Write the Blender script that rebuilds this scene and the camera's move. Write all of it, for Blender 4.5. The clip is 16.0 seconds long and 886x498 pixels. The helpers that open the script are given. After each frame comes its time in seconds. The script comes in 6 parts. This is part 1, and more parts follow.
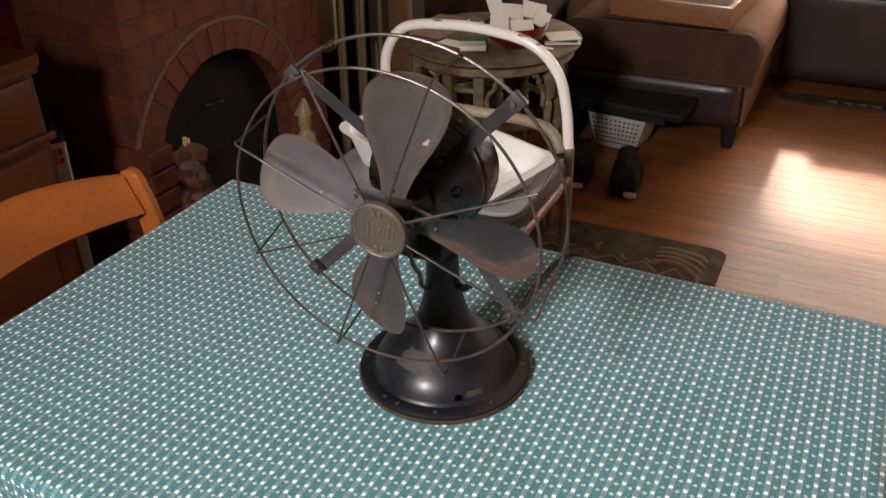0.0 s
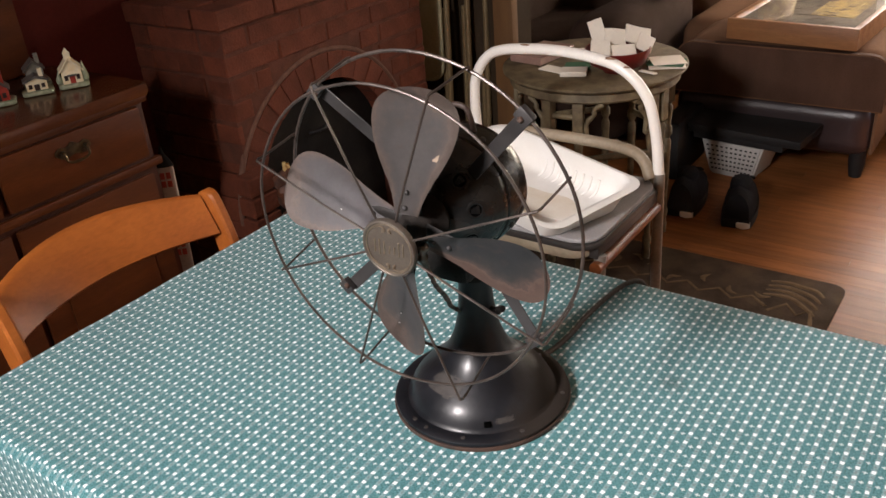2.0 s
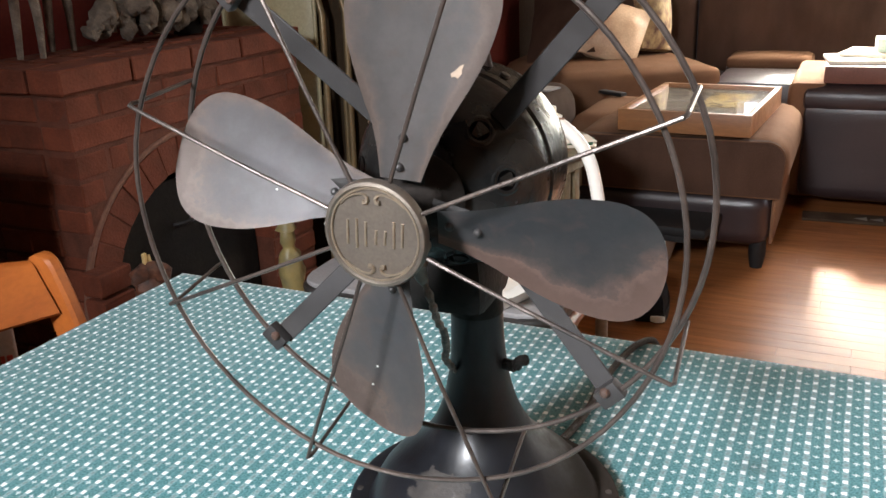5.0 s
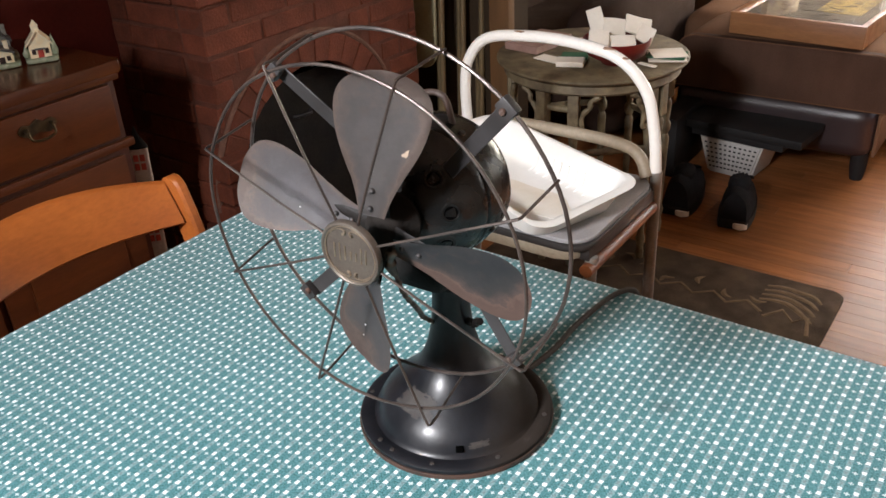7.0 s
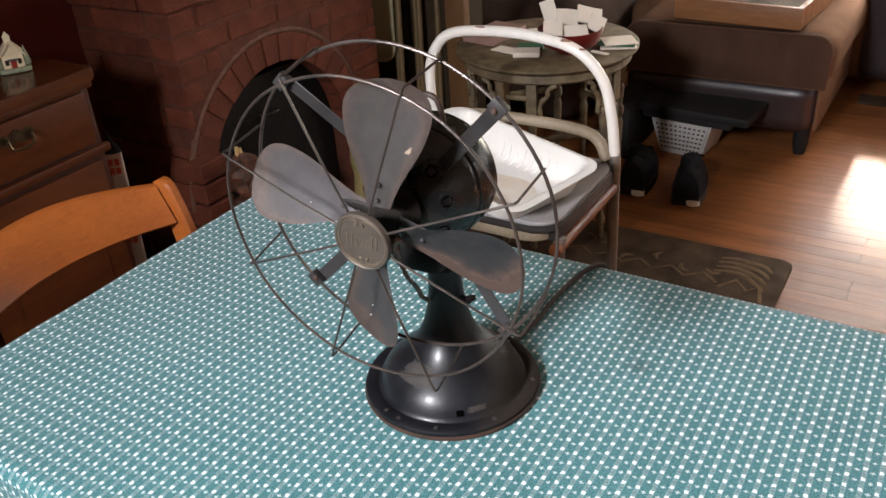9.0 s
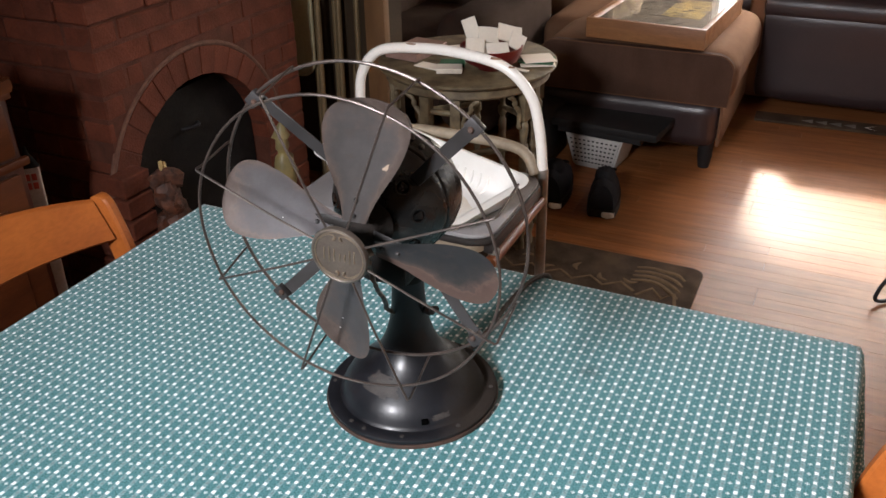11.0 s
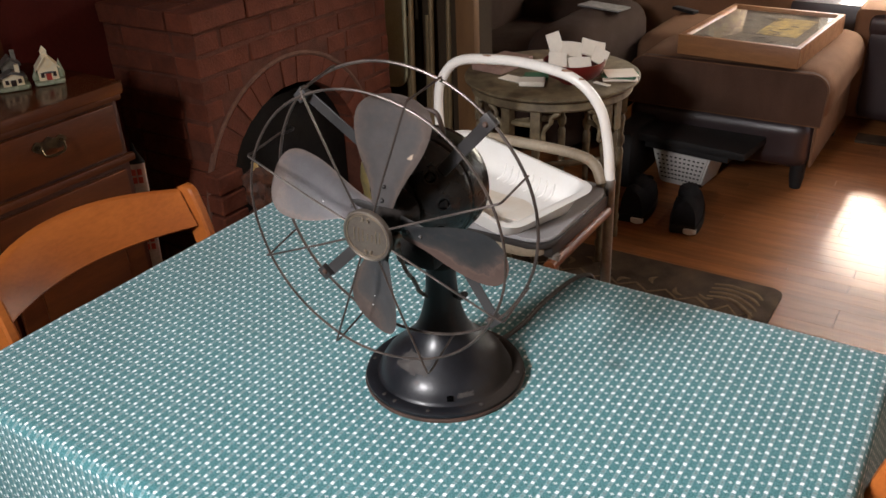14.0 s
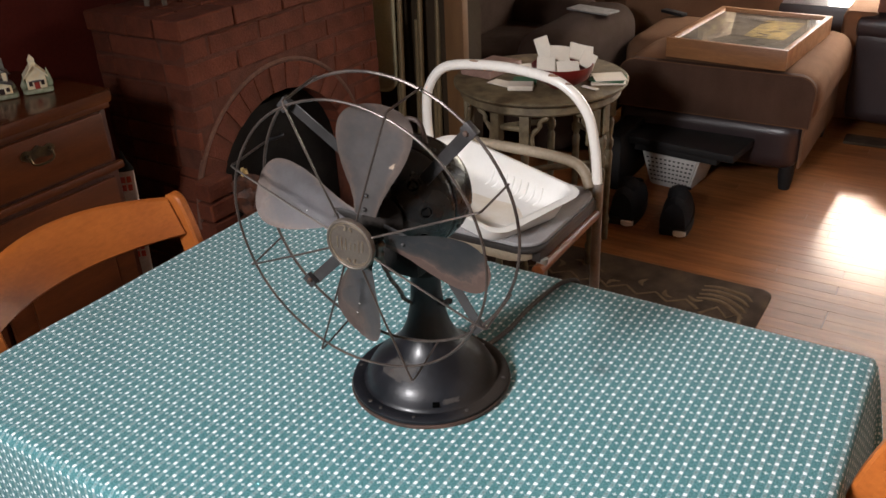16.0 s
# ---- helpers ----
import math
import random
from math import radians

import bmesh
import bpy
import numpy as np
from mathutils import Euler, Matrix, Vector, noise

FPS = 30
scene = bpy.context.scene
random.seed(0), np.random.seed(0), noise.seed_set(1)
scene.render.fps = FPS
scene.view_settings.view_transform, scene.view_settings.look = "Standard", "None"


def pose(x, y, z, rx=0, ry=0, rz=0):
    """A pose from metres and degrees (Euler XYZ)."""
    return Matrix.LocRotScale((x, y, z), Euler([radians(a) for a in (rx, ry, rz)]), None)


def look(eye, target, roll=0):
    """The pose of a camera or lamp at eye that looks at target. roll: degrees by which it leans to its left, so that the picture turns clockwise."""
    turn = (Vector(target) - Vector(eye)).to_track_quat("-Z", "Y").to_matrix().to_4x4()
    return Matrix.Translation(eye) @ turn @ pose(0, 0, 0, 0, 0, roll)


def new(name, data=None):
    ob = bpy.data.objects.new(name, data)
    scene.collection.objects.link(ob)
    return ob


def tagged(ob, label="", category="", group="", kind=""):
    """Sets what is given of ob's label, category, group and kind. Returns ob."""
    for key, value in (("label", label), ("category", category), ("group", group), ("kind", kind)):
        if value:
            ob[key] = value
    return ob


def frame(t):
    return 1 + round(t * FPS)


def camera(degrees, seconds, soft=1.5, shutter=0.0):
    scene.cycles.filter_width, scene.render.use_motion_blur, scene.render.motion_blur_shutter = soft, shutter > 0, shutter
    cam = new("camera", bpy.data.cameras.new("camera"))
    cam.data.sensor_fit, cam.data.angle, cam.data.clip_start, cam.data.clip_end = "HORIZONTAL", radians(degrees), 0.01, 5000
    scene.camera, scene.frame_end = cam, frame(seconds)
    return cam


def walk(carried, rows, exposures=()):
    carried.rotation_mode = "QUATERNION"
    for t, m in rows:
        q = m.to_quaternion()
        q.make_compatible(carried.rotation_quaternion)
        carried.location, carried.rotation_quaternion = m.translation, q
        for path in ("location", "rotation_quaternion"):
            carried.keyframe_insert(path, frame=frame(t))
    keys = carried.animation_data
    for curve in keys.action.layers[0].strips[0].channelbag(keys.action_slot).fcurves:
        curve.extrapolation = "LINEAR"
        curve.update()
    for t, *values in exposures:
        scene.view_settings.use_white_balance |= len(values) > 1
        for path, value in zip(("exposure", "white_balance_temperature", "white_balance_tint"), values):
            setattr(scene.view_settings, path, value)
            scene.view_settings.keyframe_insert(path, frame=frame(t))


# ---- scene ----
cam = camera(54.6, 16.0)
PATH = [
    (0, (0.987, -1.091, 1.441), (0.205, 0.444, 0.425), -1.3),
    (0.5, (0.981, -1.076, 1.441), (0.187, 0.451, 0.423), -1.0),
    (1, (1.035, -1.055, 1.449), (0.163, 0.447, 0.459), -2.6),
    (1.5, (1.098, -1.035, 1.445), (0.085, 0.393, 0.478), -4.0),
    (2, (1.08, -1.022, 1.416), (0.016, 0.388, 0.476), -5.0),
    (2.5, (0.953, -0.974, 1.357), (-0.092, 0.498, 0.496), -5.9),
    (3, (0.876, -0.92, 1.275), (-0.088, 0.649, 0.495), -5.1),
    (3.5, (0.835, -0.88, 1.2), (-0.03, 0.776, 0.485), -3.5),
    (4, (0.809, -0.856, 1.155), (-0.008, 0.851, 0.51), -2.9),
    (4.2, (0.802, -0.852, 1.142), (-0.002, 0.87, 0.518), -3.1),
    (6.5, (0.979, -0.883, 1.348), (0.006, 0.61, 0.441), -2.1),
    (7, (1.04, -0.934, 1.383), (-0.003, 0.473, 0.418), -3.1),
    (7.5, (1.097, -0.978, 1.415), (0.01, 0.382, 0.431), -4.4),
    (8, (1.125, -0.991, 1.434), (0.034, 0.364, 0.448), -5.7),
    (8.5, (1.112, -0.997, 1.435), (0.06, 0.388, 0.447), -5.7),
    (9, (1.055, -1.026, 1.427), (0.103, 0.426, 0.435), -4.2),
    (9.5, (1.009, -1.062, 1.441), (0.18, 0.465, 0.45), -2.6),
    (10, (1.003, -1.072, 1.445), (0.243, 0.49, 0.454), -1.4),
    (12.5, (1.094, -1.091, 1.446), (0.305, 0.481, 0.495), -1.0),
    (13, (1.144, -1.094, 1.458), (0.241, 0.432, 0.533), -2.1),
    (13.5, (1.133, -1.112, 1.451), (0.171, 0.377, 0.526), -2.4),
    (14, (1.127, -1.114, 1.451), (0.145, 0.357, 0.517), -2.5),
    (14.5, (1.13, -1.114, 1.454), (0.152, 0.362, 0.523), -2.2),
    (15, (1.135, -1.127, 1.456), (0.151, 0.35, 0.533), -2.2),
    (15.5, (1.142, -1.119, 1.458), (0.157, 0.356, 0.535), -2.5),
    (16, (1.14, -1.11, 1.459), (0.168, 0.37, 0.53), -2.8),
]
EXPOSURES = [(0.0, 1.52, 7250, 17), (1.0, 1.62, 7200, 17), (2.0, 1.86, 7150, 16), (3.0, 2.2, 6900, 12), (4.0, 2.29, 6450, 8), (7.0, 2.18, 6600, 11), (8.0, 1.92, 6600, 12), (10.0, 1.94, 6600, 12), (12.5, 1.71, 6450, 12), (13.0, 1.71, 6450, 12), (14.0, 1.74, 6750, 12), (16.0, 1.73, 6750, 12)]
walk(cam, [(t, look(eye, target, roll)) for t, eye, target, roll in PATH], EXPOSURES)

# ---- world, sun, daylight ----
SUN_ELEVATION, SUN_AZIMUTH = 35.3, 347.0
world = bpy.data.worlds.new("sky")
scene.world = world
world.use_nodes = True
wn = world.node_tree
sky = wn.nodes.new("ShaderNodeTexSky")
sky.sky_type, sky.sun_disc = "NISHITA", False
sky.sun_elevation, sky.sun_rotation = radians(SUN_ELEVATION), radians(SUN_AZIMUTH)
wn.links.new(sky.outputs[0], wn.nodes["Background"].inputs[0])
wn.nodes["Background"].inputs[1].default_value = 0.12


def lamp(name, kind, energy, colour, m, size=(1, 1)):
    data = bpy.data.lights.new(name, kind)
    data.energy, data.color = energy, colour
    if kind == "AREA":
        data.shape, data.size, data.size_y = "RECTANGLE", size[0], size[1]
    ob = new(name, data)
    ob.matrix_world = m
    return ob


sun = lamp("sun", "SUN", 5.0, (1.0, 0.93, 0.82), look((-0.64, 10.0, 5.81), (1.2, 2.0, 0.0)))
sun.data.angle = radians(4.0)
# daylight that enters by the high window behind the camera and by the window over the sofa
back_window = lamp("daylight_back_window", "AREA", 15.9, (0.95, 0.957, 1.0), look((0.31, -2.32, 2.08), (1.48, -0.14, 0.75)), (0.38, 0.40))
back_window.data.spread = radians(110)
sofa_window = lamp("daylight_sofa_window", "AREA", 13.0, (1.0, 0.91, 0.80), look((1.05, 4.27, 1.42), (0.45, 3.20, 0.3)), (1.90, 0.80))
sofa_window.data.spread = radians(125)
# fill light for the dark parts, from an east window added for it
side_fill = lamp("daylight_side_window", "AREA", 1.5, (0.97, 0.97, 1.0), look((2.97, 2.85, 1.50), (0.95, -0.1, 0.7)), (1.0, 1.1))
side_fill.data.spread = radians(120)

# ---- materials ----


def material(name, colour, rough=0.6, metal=0.0, second=None, scale=8.0, mix=0.5, bump=0.1, fine=120.0, spec=None, sheen=0.0, stretch=(1, 1, 1), vary=0.0, detail=5.0, coat=0.0, grain=0.5):
    """A surface with broad blotches of a second colour, fine grain, relief and, per object, a slight change of value."""
    m = bpy.data.materials.new(name)
    m.use_nodes = True
    t = m.node_tree
    b = t.nodes["Principled BSDF"]
    co = t.nodes.new("ShaderNodeTexCoord")
    mp = t.nodes.new("ShaderNodeMapping")
    mp.inputs["Scale"].default_value = stretch
    t.links.new(co.outputs["Object"], mp.inputs[0])
    n1 = t.nodes.new("ShaderNodeTexNoise")
    n1.inputs["Scale"].default_value, n1.inputs["Detail"].default_value = scale, detail
    n2 = t.nodes.new("ShaderNodeTexNoise")
    n2.inputs["Scale"].default_value, n2.inputs["Detail"].default_value = fine, 4
    for n in (n1, n2):
        t.links.new(mp.outputs[0], n.inputs["Vector"])
    ramp = t.nodes.new("ShaderNodeValToRGB")
    ramp.color_ramp.elements[0].position, ramp.color_ramp.elements[1].position = 0.5 - 0.28 * (1 - mix) - 0.05, 0.5 + 0.28 * (1 - mix) + 0.05
    ramp.color_ramp.elements[0].color = (*colour, 1)
    ramp.color_ramp.elements[1].color = (*(second or [c * 0.75 for c in colour]), 1)
    t.links.new(n1.outputs[0], ramp.inputs[0])
    hue = t.nodes.new("ShaderNodeHueSaturation")
    t.links.new(ramp.outputs[0], hue.inputs["Color"])
    ma = t.nodes.new("ShaderNodeMath")
    ma.operation = "MULTIPLY_ADD"
    ma.inputs[1].default_value, ma.inputs[2].default_value = grain, 1 - grain / 2
    t.links.new(n2.outputs[0], ma.inputs[0])
    value = ma.outputs[0]
    if vary:
        info = t.nodes.new("ShaderNodeObjectInfo")
        mv = t.nodes.new("ShaderNodeMath")
        mv.operation = "MULTIPLY_ADD"
        mv.inputs[1].default_value, mv.inputs[2].default_value = vary, 1 - vary / 2
        t.links.new(info.outputs["Random"], mv.inputs[0])
        mm = t.nodes.new("ShaderNodeMath")
        mm.operation = "MULTIPLY"
        t.links.new(mv.outputs[0], mm.inputs[0])
        t.links.new(value, mm.inputs[1])
        value = mm.outputs[0]
    t.links.new(value, hue.inputs["Value"])
    t.links.new(hue.outputs[0], b.inputs["Base Color"])
    rr = t.nodes.new("ShaderNodeMapRange")
    rr.inputs["To Min"].default_value, rr.inputs["To Max"].default_value = max(0.02, rough - 0.12), min(1.0, rough + 0.12)
    t.links.new(n1.outputs[0], rr.inputs[0])
    t.links.new(rr.outputs[0], b.inputs["Roughness"])
    b.inputs["Metallic"].default_value = metal
    if spec is not None:
        b.inputs["Specular IOR Level"].default_value = spec
    if sheen:
        b.inputs["Sheen Weight"].default_value = sheen
        b.inputs["Sheen Roughness"].default_value = 0.4
    if coat:
        b.inputs["Coat Weight"].default_value = coat
        b.inputs["Coat Roughness"].default_value = 0.17
    bp = t.nodes.new("ShaderNodeBump")
    bp.inputs["Strength"].default_value, bp.inputs["Distance"].default_value = bump, 0.004
    t.links.new(n2.outputs[0], bp.inputs["Height"])
    t.links.new(bp.outputs[0], b.inputs["Normal"])
    return m


def cloth_material():
    """Woven teal cloth: ladders of white squares along y, columns of small white crosses between them, 15.2 by 16.4 mm apart."""
    m = bpy.data.materials.new("teal_woven_cloth")
    m.use_nodes = True
    t = m.node_tree
    b = t.nodes["Principled BSDF"]
    uv = t.nodes.new("ShaderNodeUVMap")
    uv.uv_map = "UVMap"
    wob = t.nodes.new("ShaderNodeTexNoise")
    wob.inputs["Scale"].default_value = 7
    t.links.new(uv.outputs[0], wob.inputs["Vector"])
    mixv = t.nodes.new("ShaderNodeVectorMath")
    mixv.operation = "MULTIPLY_ADD"
    t.links.new(wob.outputs["Color"], mixv.inputs[0])
    mixv.inputs[1].default_value = (0.004, 0.004, 0)
    t.links.new(uv.outputs[0], mixv.inputs[2])
    fray = t.nodes.new("ShaderNodeTexNoise")
    fray.inputs["Scale"].default_value, fray.inputs["Detail"].default_value = 330, 2
    t.links.new(uv.outputs[0], fray.inputs["Vector"])
    frayed = t.nodes.new("ShaderNodeVectorMath")
    frayed.operation = "MULTIPLY_ADD"
    t.links.new(fray.outputs["Color"], frayed.inputs[0])
    frayed.inputs[1].default_value = (0.0028, 0.0028, 0)
    t.links.new(mixv.outputs[0], frayed.inputs[2])
    sep = t.nodes.new("ShaderNodeSeparateXYZ")
    t.links.new(frayed.outputs[0], sep.inputs[0])

    def calc(op, a, c=None, d=None):
        n = t.nodes.new("ShaderNodeMath")
        n.operation = op
        for i, v in enumerate((a, c, d)):
            if v is None:
                continue
            if isinstance(v, (int, float)):
                n.inputs[i].default_value = v
            else:
                t.links.new(v, n.inputs[i])
        return n.outputs[0]

    def cell(o, shift, pitch):
        return calc("MULTIPLY", calc("ABSOLUTE", calc("SUBTRACT", calc("FRACT", calc("ADD", calc("DIVIDE", o, pitch), 40 + shift)), 0.5)), pitch)

    def inside(d, half, soft=0.0004):
        """1 within the half width, 0 outside it, with a woven soft edge."""
        return calc("MINIMUM", calc("MAXIMUM", calc("DIVIDE", calc("SUBTRACT", half + soft, d), 2 * soft), 0.0), 1.0)

    x0, y0 = cell(sep.outputs[0], 0.0, 0.0152), cell(sep.outputs[1], 0.0, 0.0164)
    x1, y1 = cell(sep.outputs[0], 0.5, 0.0152), cell(sep.outputs[1], 0.25, 0.0164)
    y2 = cell(sep.outputs[1], 0.5, 0.0164)
    square = calc("MULTIPLY", inside(x0, 0.0021), inside(y0, 0.0024))
    rail = calc("MULTIPLY", inside(x0, 0.0026, 0.0006), 0.15)
    hole = calc("MULTIPLY", inside(x0, 0.0012, 0.0006), inside(y2, 0.0018, 0.0006))
    cross = calc("MAXIMUM", calc("MULTIPLY", inside(x1, 0.0025), inside(y1, 0.0007)), calc("MULTIPLY", inside(x1, 0.0007), inside(y1, 0.0023)))
    white = calc("MINIMUM", calc("MAXIMUM", calc("MAXIMUM", square, rail), calc("MULTIPLY", cross, 0.62)), 1.0)
    grain = t.nodes.new("ShaderNodeTexNoise")
    grain.inputs["Scale"].default_value, grain.inputs["Detail"].default_value = 520, 4
    t.links.new(uv.outputs[0], grain.inputs["Vector"])
    blotch = t.nodes.new("ShaderNodeTexNoise")
    blotch.inputs["Scale"].default_value, blotch.inputs["Detail"].default_value = 6, 5
    t.links.new(uv.outputs[0], blotch.inputs["Vector"])
    fleck = calc("MULTIPLY", white, calc("MULTIPLY_ADD", grain.outputs[0], 1.3, 0.42))
    base = t.nodes.new("ShaderNodeMix")
    base.data_type = "RGBA"
    base.inputs["A"].default_value, base.inputs["B"].default_value = (0.014, 0.094, 0.100, 1), (0.070, 0.215, 0.232, 1)
    t.links.new(calc("ADD", calc("MULTIPLY", blotch.outputs[0], 0.6), calc("MULTIPLY_ADD", grain.outputs[0], 4.6, -2.05)), base.inputs["Factor"])
    dark = t.nodes.new("ShaderNodeMix")
    dark.data_type = "RGBA"
    dark.inputs["B"].default_value = (0.018, 0.062, 0.058, 1)
    t.links.new(calc("MULTIPLY", hole, 0.8), dark.inputs["Factor"])
    t.links.new(base.outputs["Result"], dark.inputs["A"])
    top = t.nodes.new("ShaderNodeMix")
    top.data_type = "RGBA"
    top.inputs["B"].default_value = (0.74, 0.82, 0.84, 1)
    t.links.new(calc("MINIMUM", fleck, 1.0), top.inputs["Factor"])
    t.links.new(dark.outputs["Result"], top.inputs["A"])
    # one faint dark stain and a paler worn spot beside it
    ds = t.nodes.new("ShaderNodeVectorMath")
    ds.operation = "DISTANCE"
    ds.inputs[1].default_value = (0.79, -0.195, 0)
    t.links.new(mixv.outputs[0], ds.inputs[0])
    st = calc("MULTIPLY", calc("SUBTRACT", 1.0, calc("MINIMUM", calc("DIVIDE", ds.outputs["Value"], 0.022), 1.0)), 1.0)
    stained = t.nodes.new("ShaderNodeMix")
    stained.data_type = "RGBA"
    stained.inputs["B"].default_value = (0.014, 0.040, 0.040, 1)
    t.links.new(calc("MULTIPLY", st, 0.5), stained.inputs["Factor"])
    t.links.new(top.outputs["Result"], stained.inputs["A"])
    t.links.new(stained.outputs["Result"], b.inputs["Base Color"])
    b.inputs["Roughness"].default_value = 0.85
    b.inputs["Specular IOR Level"].default_value = 0.25
    b.inputs["Sheen Weight"].default_value = 0.15
    bump = t.nodes.new("ShaderNodeBump")
    bump.inputs["Strength"].default_value, bump.inputs["Distance"].default_value = 0.5, 0.0012
    t.links.new(calc("ADD", white, calc("MULTIPLY", grain.outputs[0], 0.8)), bump.inputs["Height"])
    t.links.new(bump.outputs[0], b.inputs["Normal"])
    return m


CLOTH = cloth_material()
NECK_BLACK = material("dull_black_paint", (0.007, 0.0065, 0.006), 0.5, second=(0.013, 0.011, 0.010), scale=40, mix=0.5, bump=0.15, fine=260, spec=0.12, detail=8)
MOTOR_BLACK = material("worn_black_japan", (0.005, 0.005, 0.005), 0.27, second=(0.013, 0.012, 0.011), scale=34, mix=0.4, bump=0.22, fine=90, spec=0.32, detail=8)
HOLE = material("dark_hole", (0.0015, 0.0015, 0.0015), 1.0, spec=0.0)
RUSTY_RIM = material("rusty_black_iron", (0.028, 0.019, 0.015), 0.62, 0.2, (0.075, 0.038, 0.026), 30, 0.4, 0.3, 300)
SPOT = material("bare_worn_patch", (0.050, 0.044, 0.040), 0.58, 0.0, (0.018, 0.016, 0.016), 46, 0.1, 0.12, 300, detail=8, spec=0.25)
WIRE = material("aged_steel_wire", (0.033, 0.028, 0.026), 0.36, 0.5, (0.090, 0.067, 0.056), 30, 0.1, 0.12, 200, detail=8)
STEEL = material("dull_grey_steel", (0.040, 0.038, 0.039), 0.50, 0.4, (0.030, 0.027, 0.026), 22, 0.3, 0.05, 120, grain=0.2)
BADGE = material("aged_brass", (0.220, 0.188, 0.156), 0.42, 0.8, (0.128, 0.108, 0.090), 40, 0.4, 0.05, 500)
BADGE_RAISED = material("rubbed_brass", (0.40, 0.33, 0.25), 0.38, 0.85, (0.27, 0.22, 0.165), 60, 0.4, 0.1, 500)
BROWN_CORD = material("cloth_covered_cord", (0.030, 0.024, 0.020), 0.8, second=(0.062, 0.050, 0.042), scale=160, mix=0.4, bump=0.5, fine=500)
ORANGE_WOOD = material("honey_maple", (0.36, 0.105, 0.021), 0.42, second=(0.25, 0.066, 0.014), scale=5, mix=0.3, bump=0.04, fine=60, stretch=(3, 1, 3), spec=0.22)
CHERRY = material("dark_cherry", (0.105, 0.030, 0.009), 0.36, second=(0.058, 0.015, 0.005), scale=4, mix=0.3, bump=0.05, fine=50, stretch=(6, 1, 6), spec=0.2)
CHERRY_TOP = material("polished_cherry", (0.095, 0.027, 0.008), 0.20, second=(0.052, 0.014, 0.005), scale=4, mix=0.3, bump=0.02, fine=50, stretch=(6, 1, 6), spec=0.4)
CHERRY_PLAIN = material("cherry_side_grain", (0.065, 0.016, 0.006), 0.5, second=(0.040, 0.010, 0.005), scale=4, mix=0.3, bump=0.05, fine=50, stretch=(6, 6, 1), spec=0.2)
DARK_BRASS = material("antique_brass_pull", (0.13, 0.09, 0.045), 0.42, 0.9, (0.04, 0.028, 0.018), 60)
BRICK = material("red_brick", (0.148, 0.038, 0.018), 0.9, second=(0.082, 0.023, 0.012), scale=14, mix=0.35, bump=0.6, fine=150, vary=0.3, spec=0.25)
MORTAR = material("grey_mortar", (0.115, 0.040, 0.024), 0.95, second=(0.075, 0.028, 0.018), scale=24, bump=0.5, fine=240, spec=0.2)
SOOT = material("soot", (0.010, 0.009, 0.009), 0.95, second=(0.018, 0.015, 0.013), scale=12, bump=0.3, spec=0.1)
RED_WALL = material("dark_red_wall_paint", (0.085, 0.010, 0.007), 0.85, second=(0.068, 0.010, 0.006), scale=3, bump=0.08, fine=90, spec=0.15)
SHADED_WALL = material("shaded_brown_wall_paint", (0.045, 0.030, 0.018), 0.85, second=(0.036, 0.024, 0.014), scale=3, bump=0.08, fine=90, spec=0.1)
DULL_WHITE = material("yellowed_white_paint", (0.40, 0.32, 0.27), 0.7, second=(0.32, 0.25, 0.20), scale=12)
TAN_WALL = material("tan_wall_paint", (0.42, 0.31, 0.21), 0.8, second=(0.38, 0.28, 0.19), scale=2, bump=0.08, fine=90)
BROWN_WALL = material("brown_wall_paint", (0.15, 0.105, 0.07), 0.8, second=(0.13, 0.09, 0.06), scale=2, bump=0.08, fine=90)
CEILING_PAINT = material("cream_ceiling_paint", (0.74, 0.67, 0.56), 0.9, second=(0.70, 0.63, 0.53), scale=2, bump=0.1, fine=60)
OAK_FLOOR = material("oak_floorboard", (0.275, 0.104, 0.035), 0.38, second=(0.165, 0.060, 0.020), scale=5, mix=0.3, bump=0.03, fine=45, stretch=(1, 9, 9), vary=0.28, spec=0.16)
SUBFLOOR = material("dark_floor_joint", (0.115, 0.050, 0.021), 0.6)
WHITE_TUBE = material("chipped_white_enamel", (0.80, 0.77, 0.72), 0.30, second=(0.76, 0.72, 0.66), scale=12, bump=0.03, coat=0.3, grain=0.1)
CHIP = material("rust_chip", (0.34, 0.21, 0.14), 0.8, second=(0.15, 0.08, 0.05), scale=60)
GREY_TUBE = material("dull_chromed_tube", (0.30, 0.28, 0.25), 0.38, 0.5, (0.20, 0.17, 0.14), 14, 0.4)
GREY_VINYL = material("grey_vinyl", (0.29, 0.275, 0.275), 0.5, second=(0.23, 0.22, 0.22), scale=9, bump=0.25, fine=260)
BLACK_VINYL = material("black_vinyl_edge", (0.02, 0.018, 0.017), 0.45, second=(0.03, 0.027, 0.025), scale=10)
TAN_ENAMEL = material("worn_tan_enamel", (0.36, 0.30, 0.22), 0.5, second=(0.22, 0.17, 0.115), scale=10)
RED_ENAMEL = material("rust_red_enamel", (0.23, 0.070, 0.020), 0.42, second=(0.12, 0.036, 0.013), scale=14, mix=0.4, detail=7)
WHITE_PLASTIC = material("white_plastic", (0.86, 0.85, 0.83), 0.36, second=(0.74, 0.72, 0.67), scale=5, bump=0.02, grain=0.06)
YELLOWED = material("yellowed_plastic", (0.68, 0.60, 0.48), 0.45, second=(0.82, 0.79, 0.73), scale=9, mix=0.5, grain=0.10)
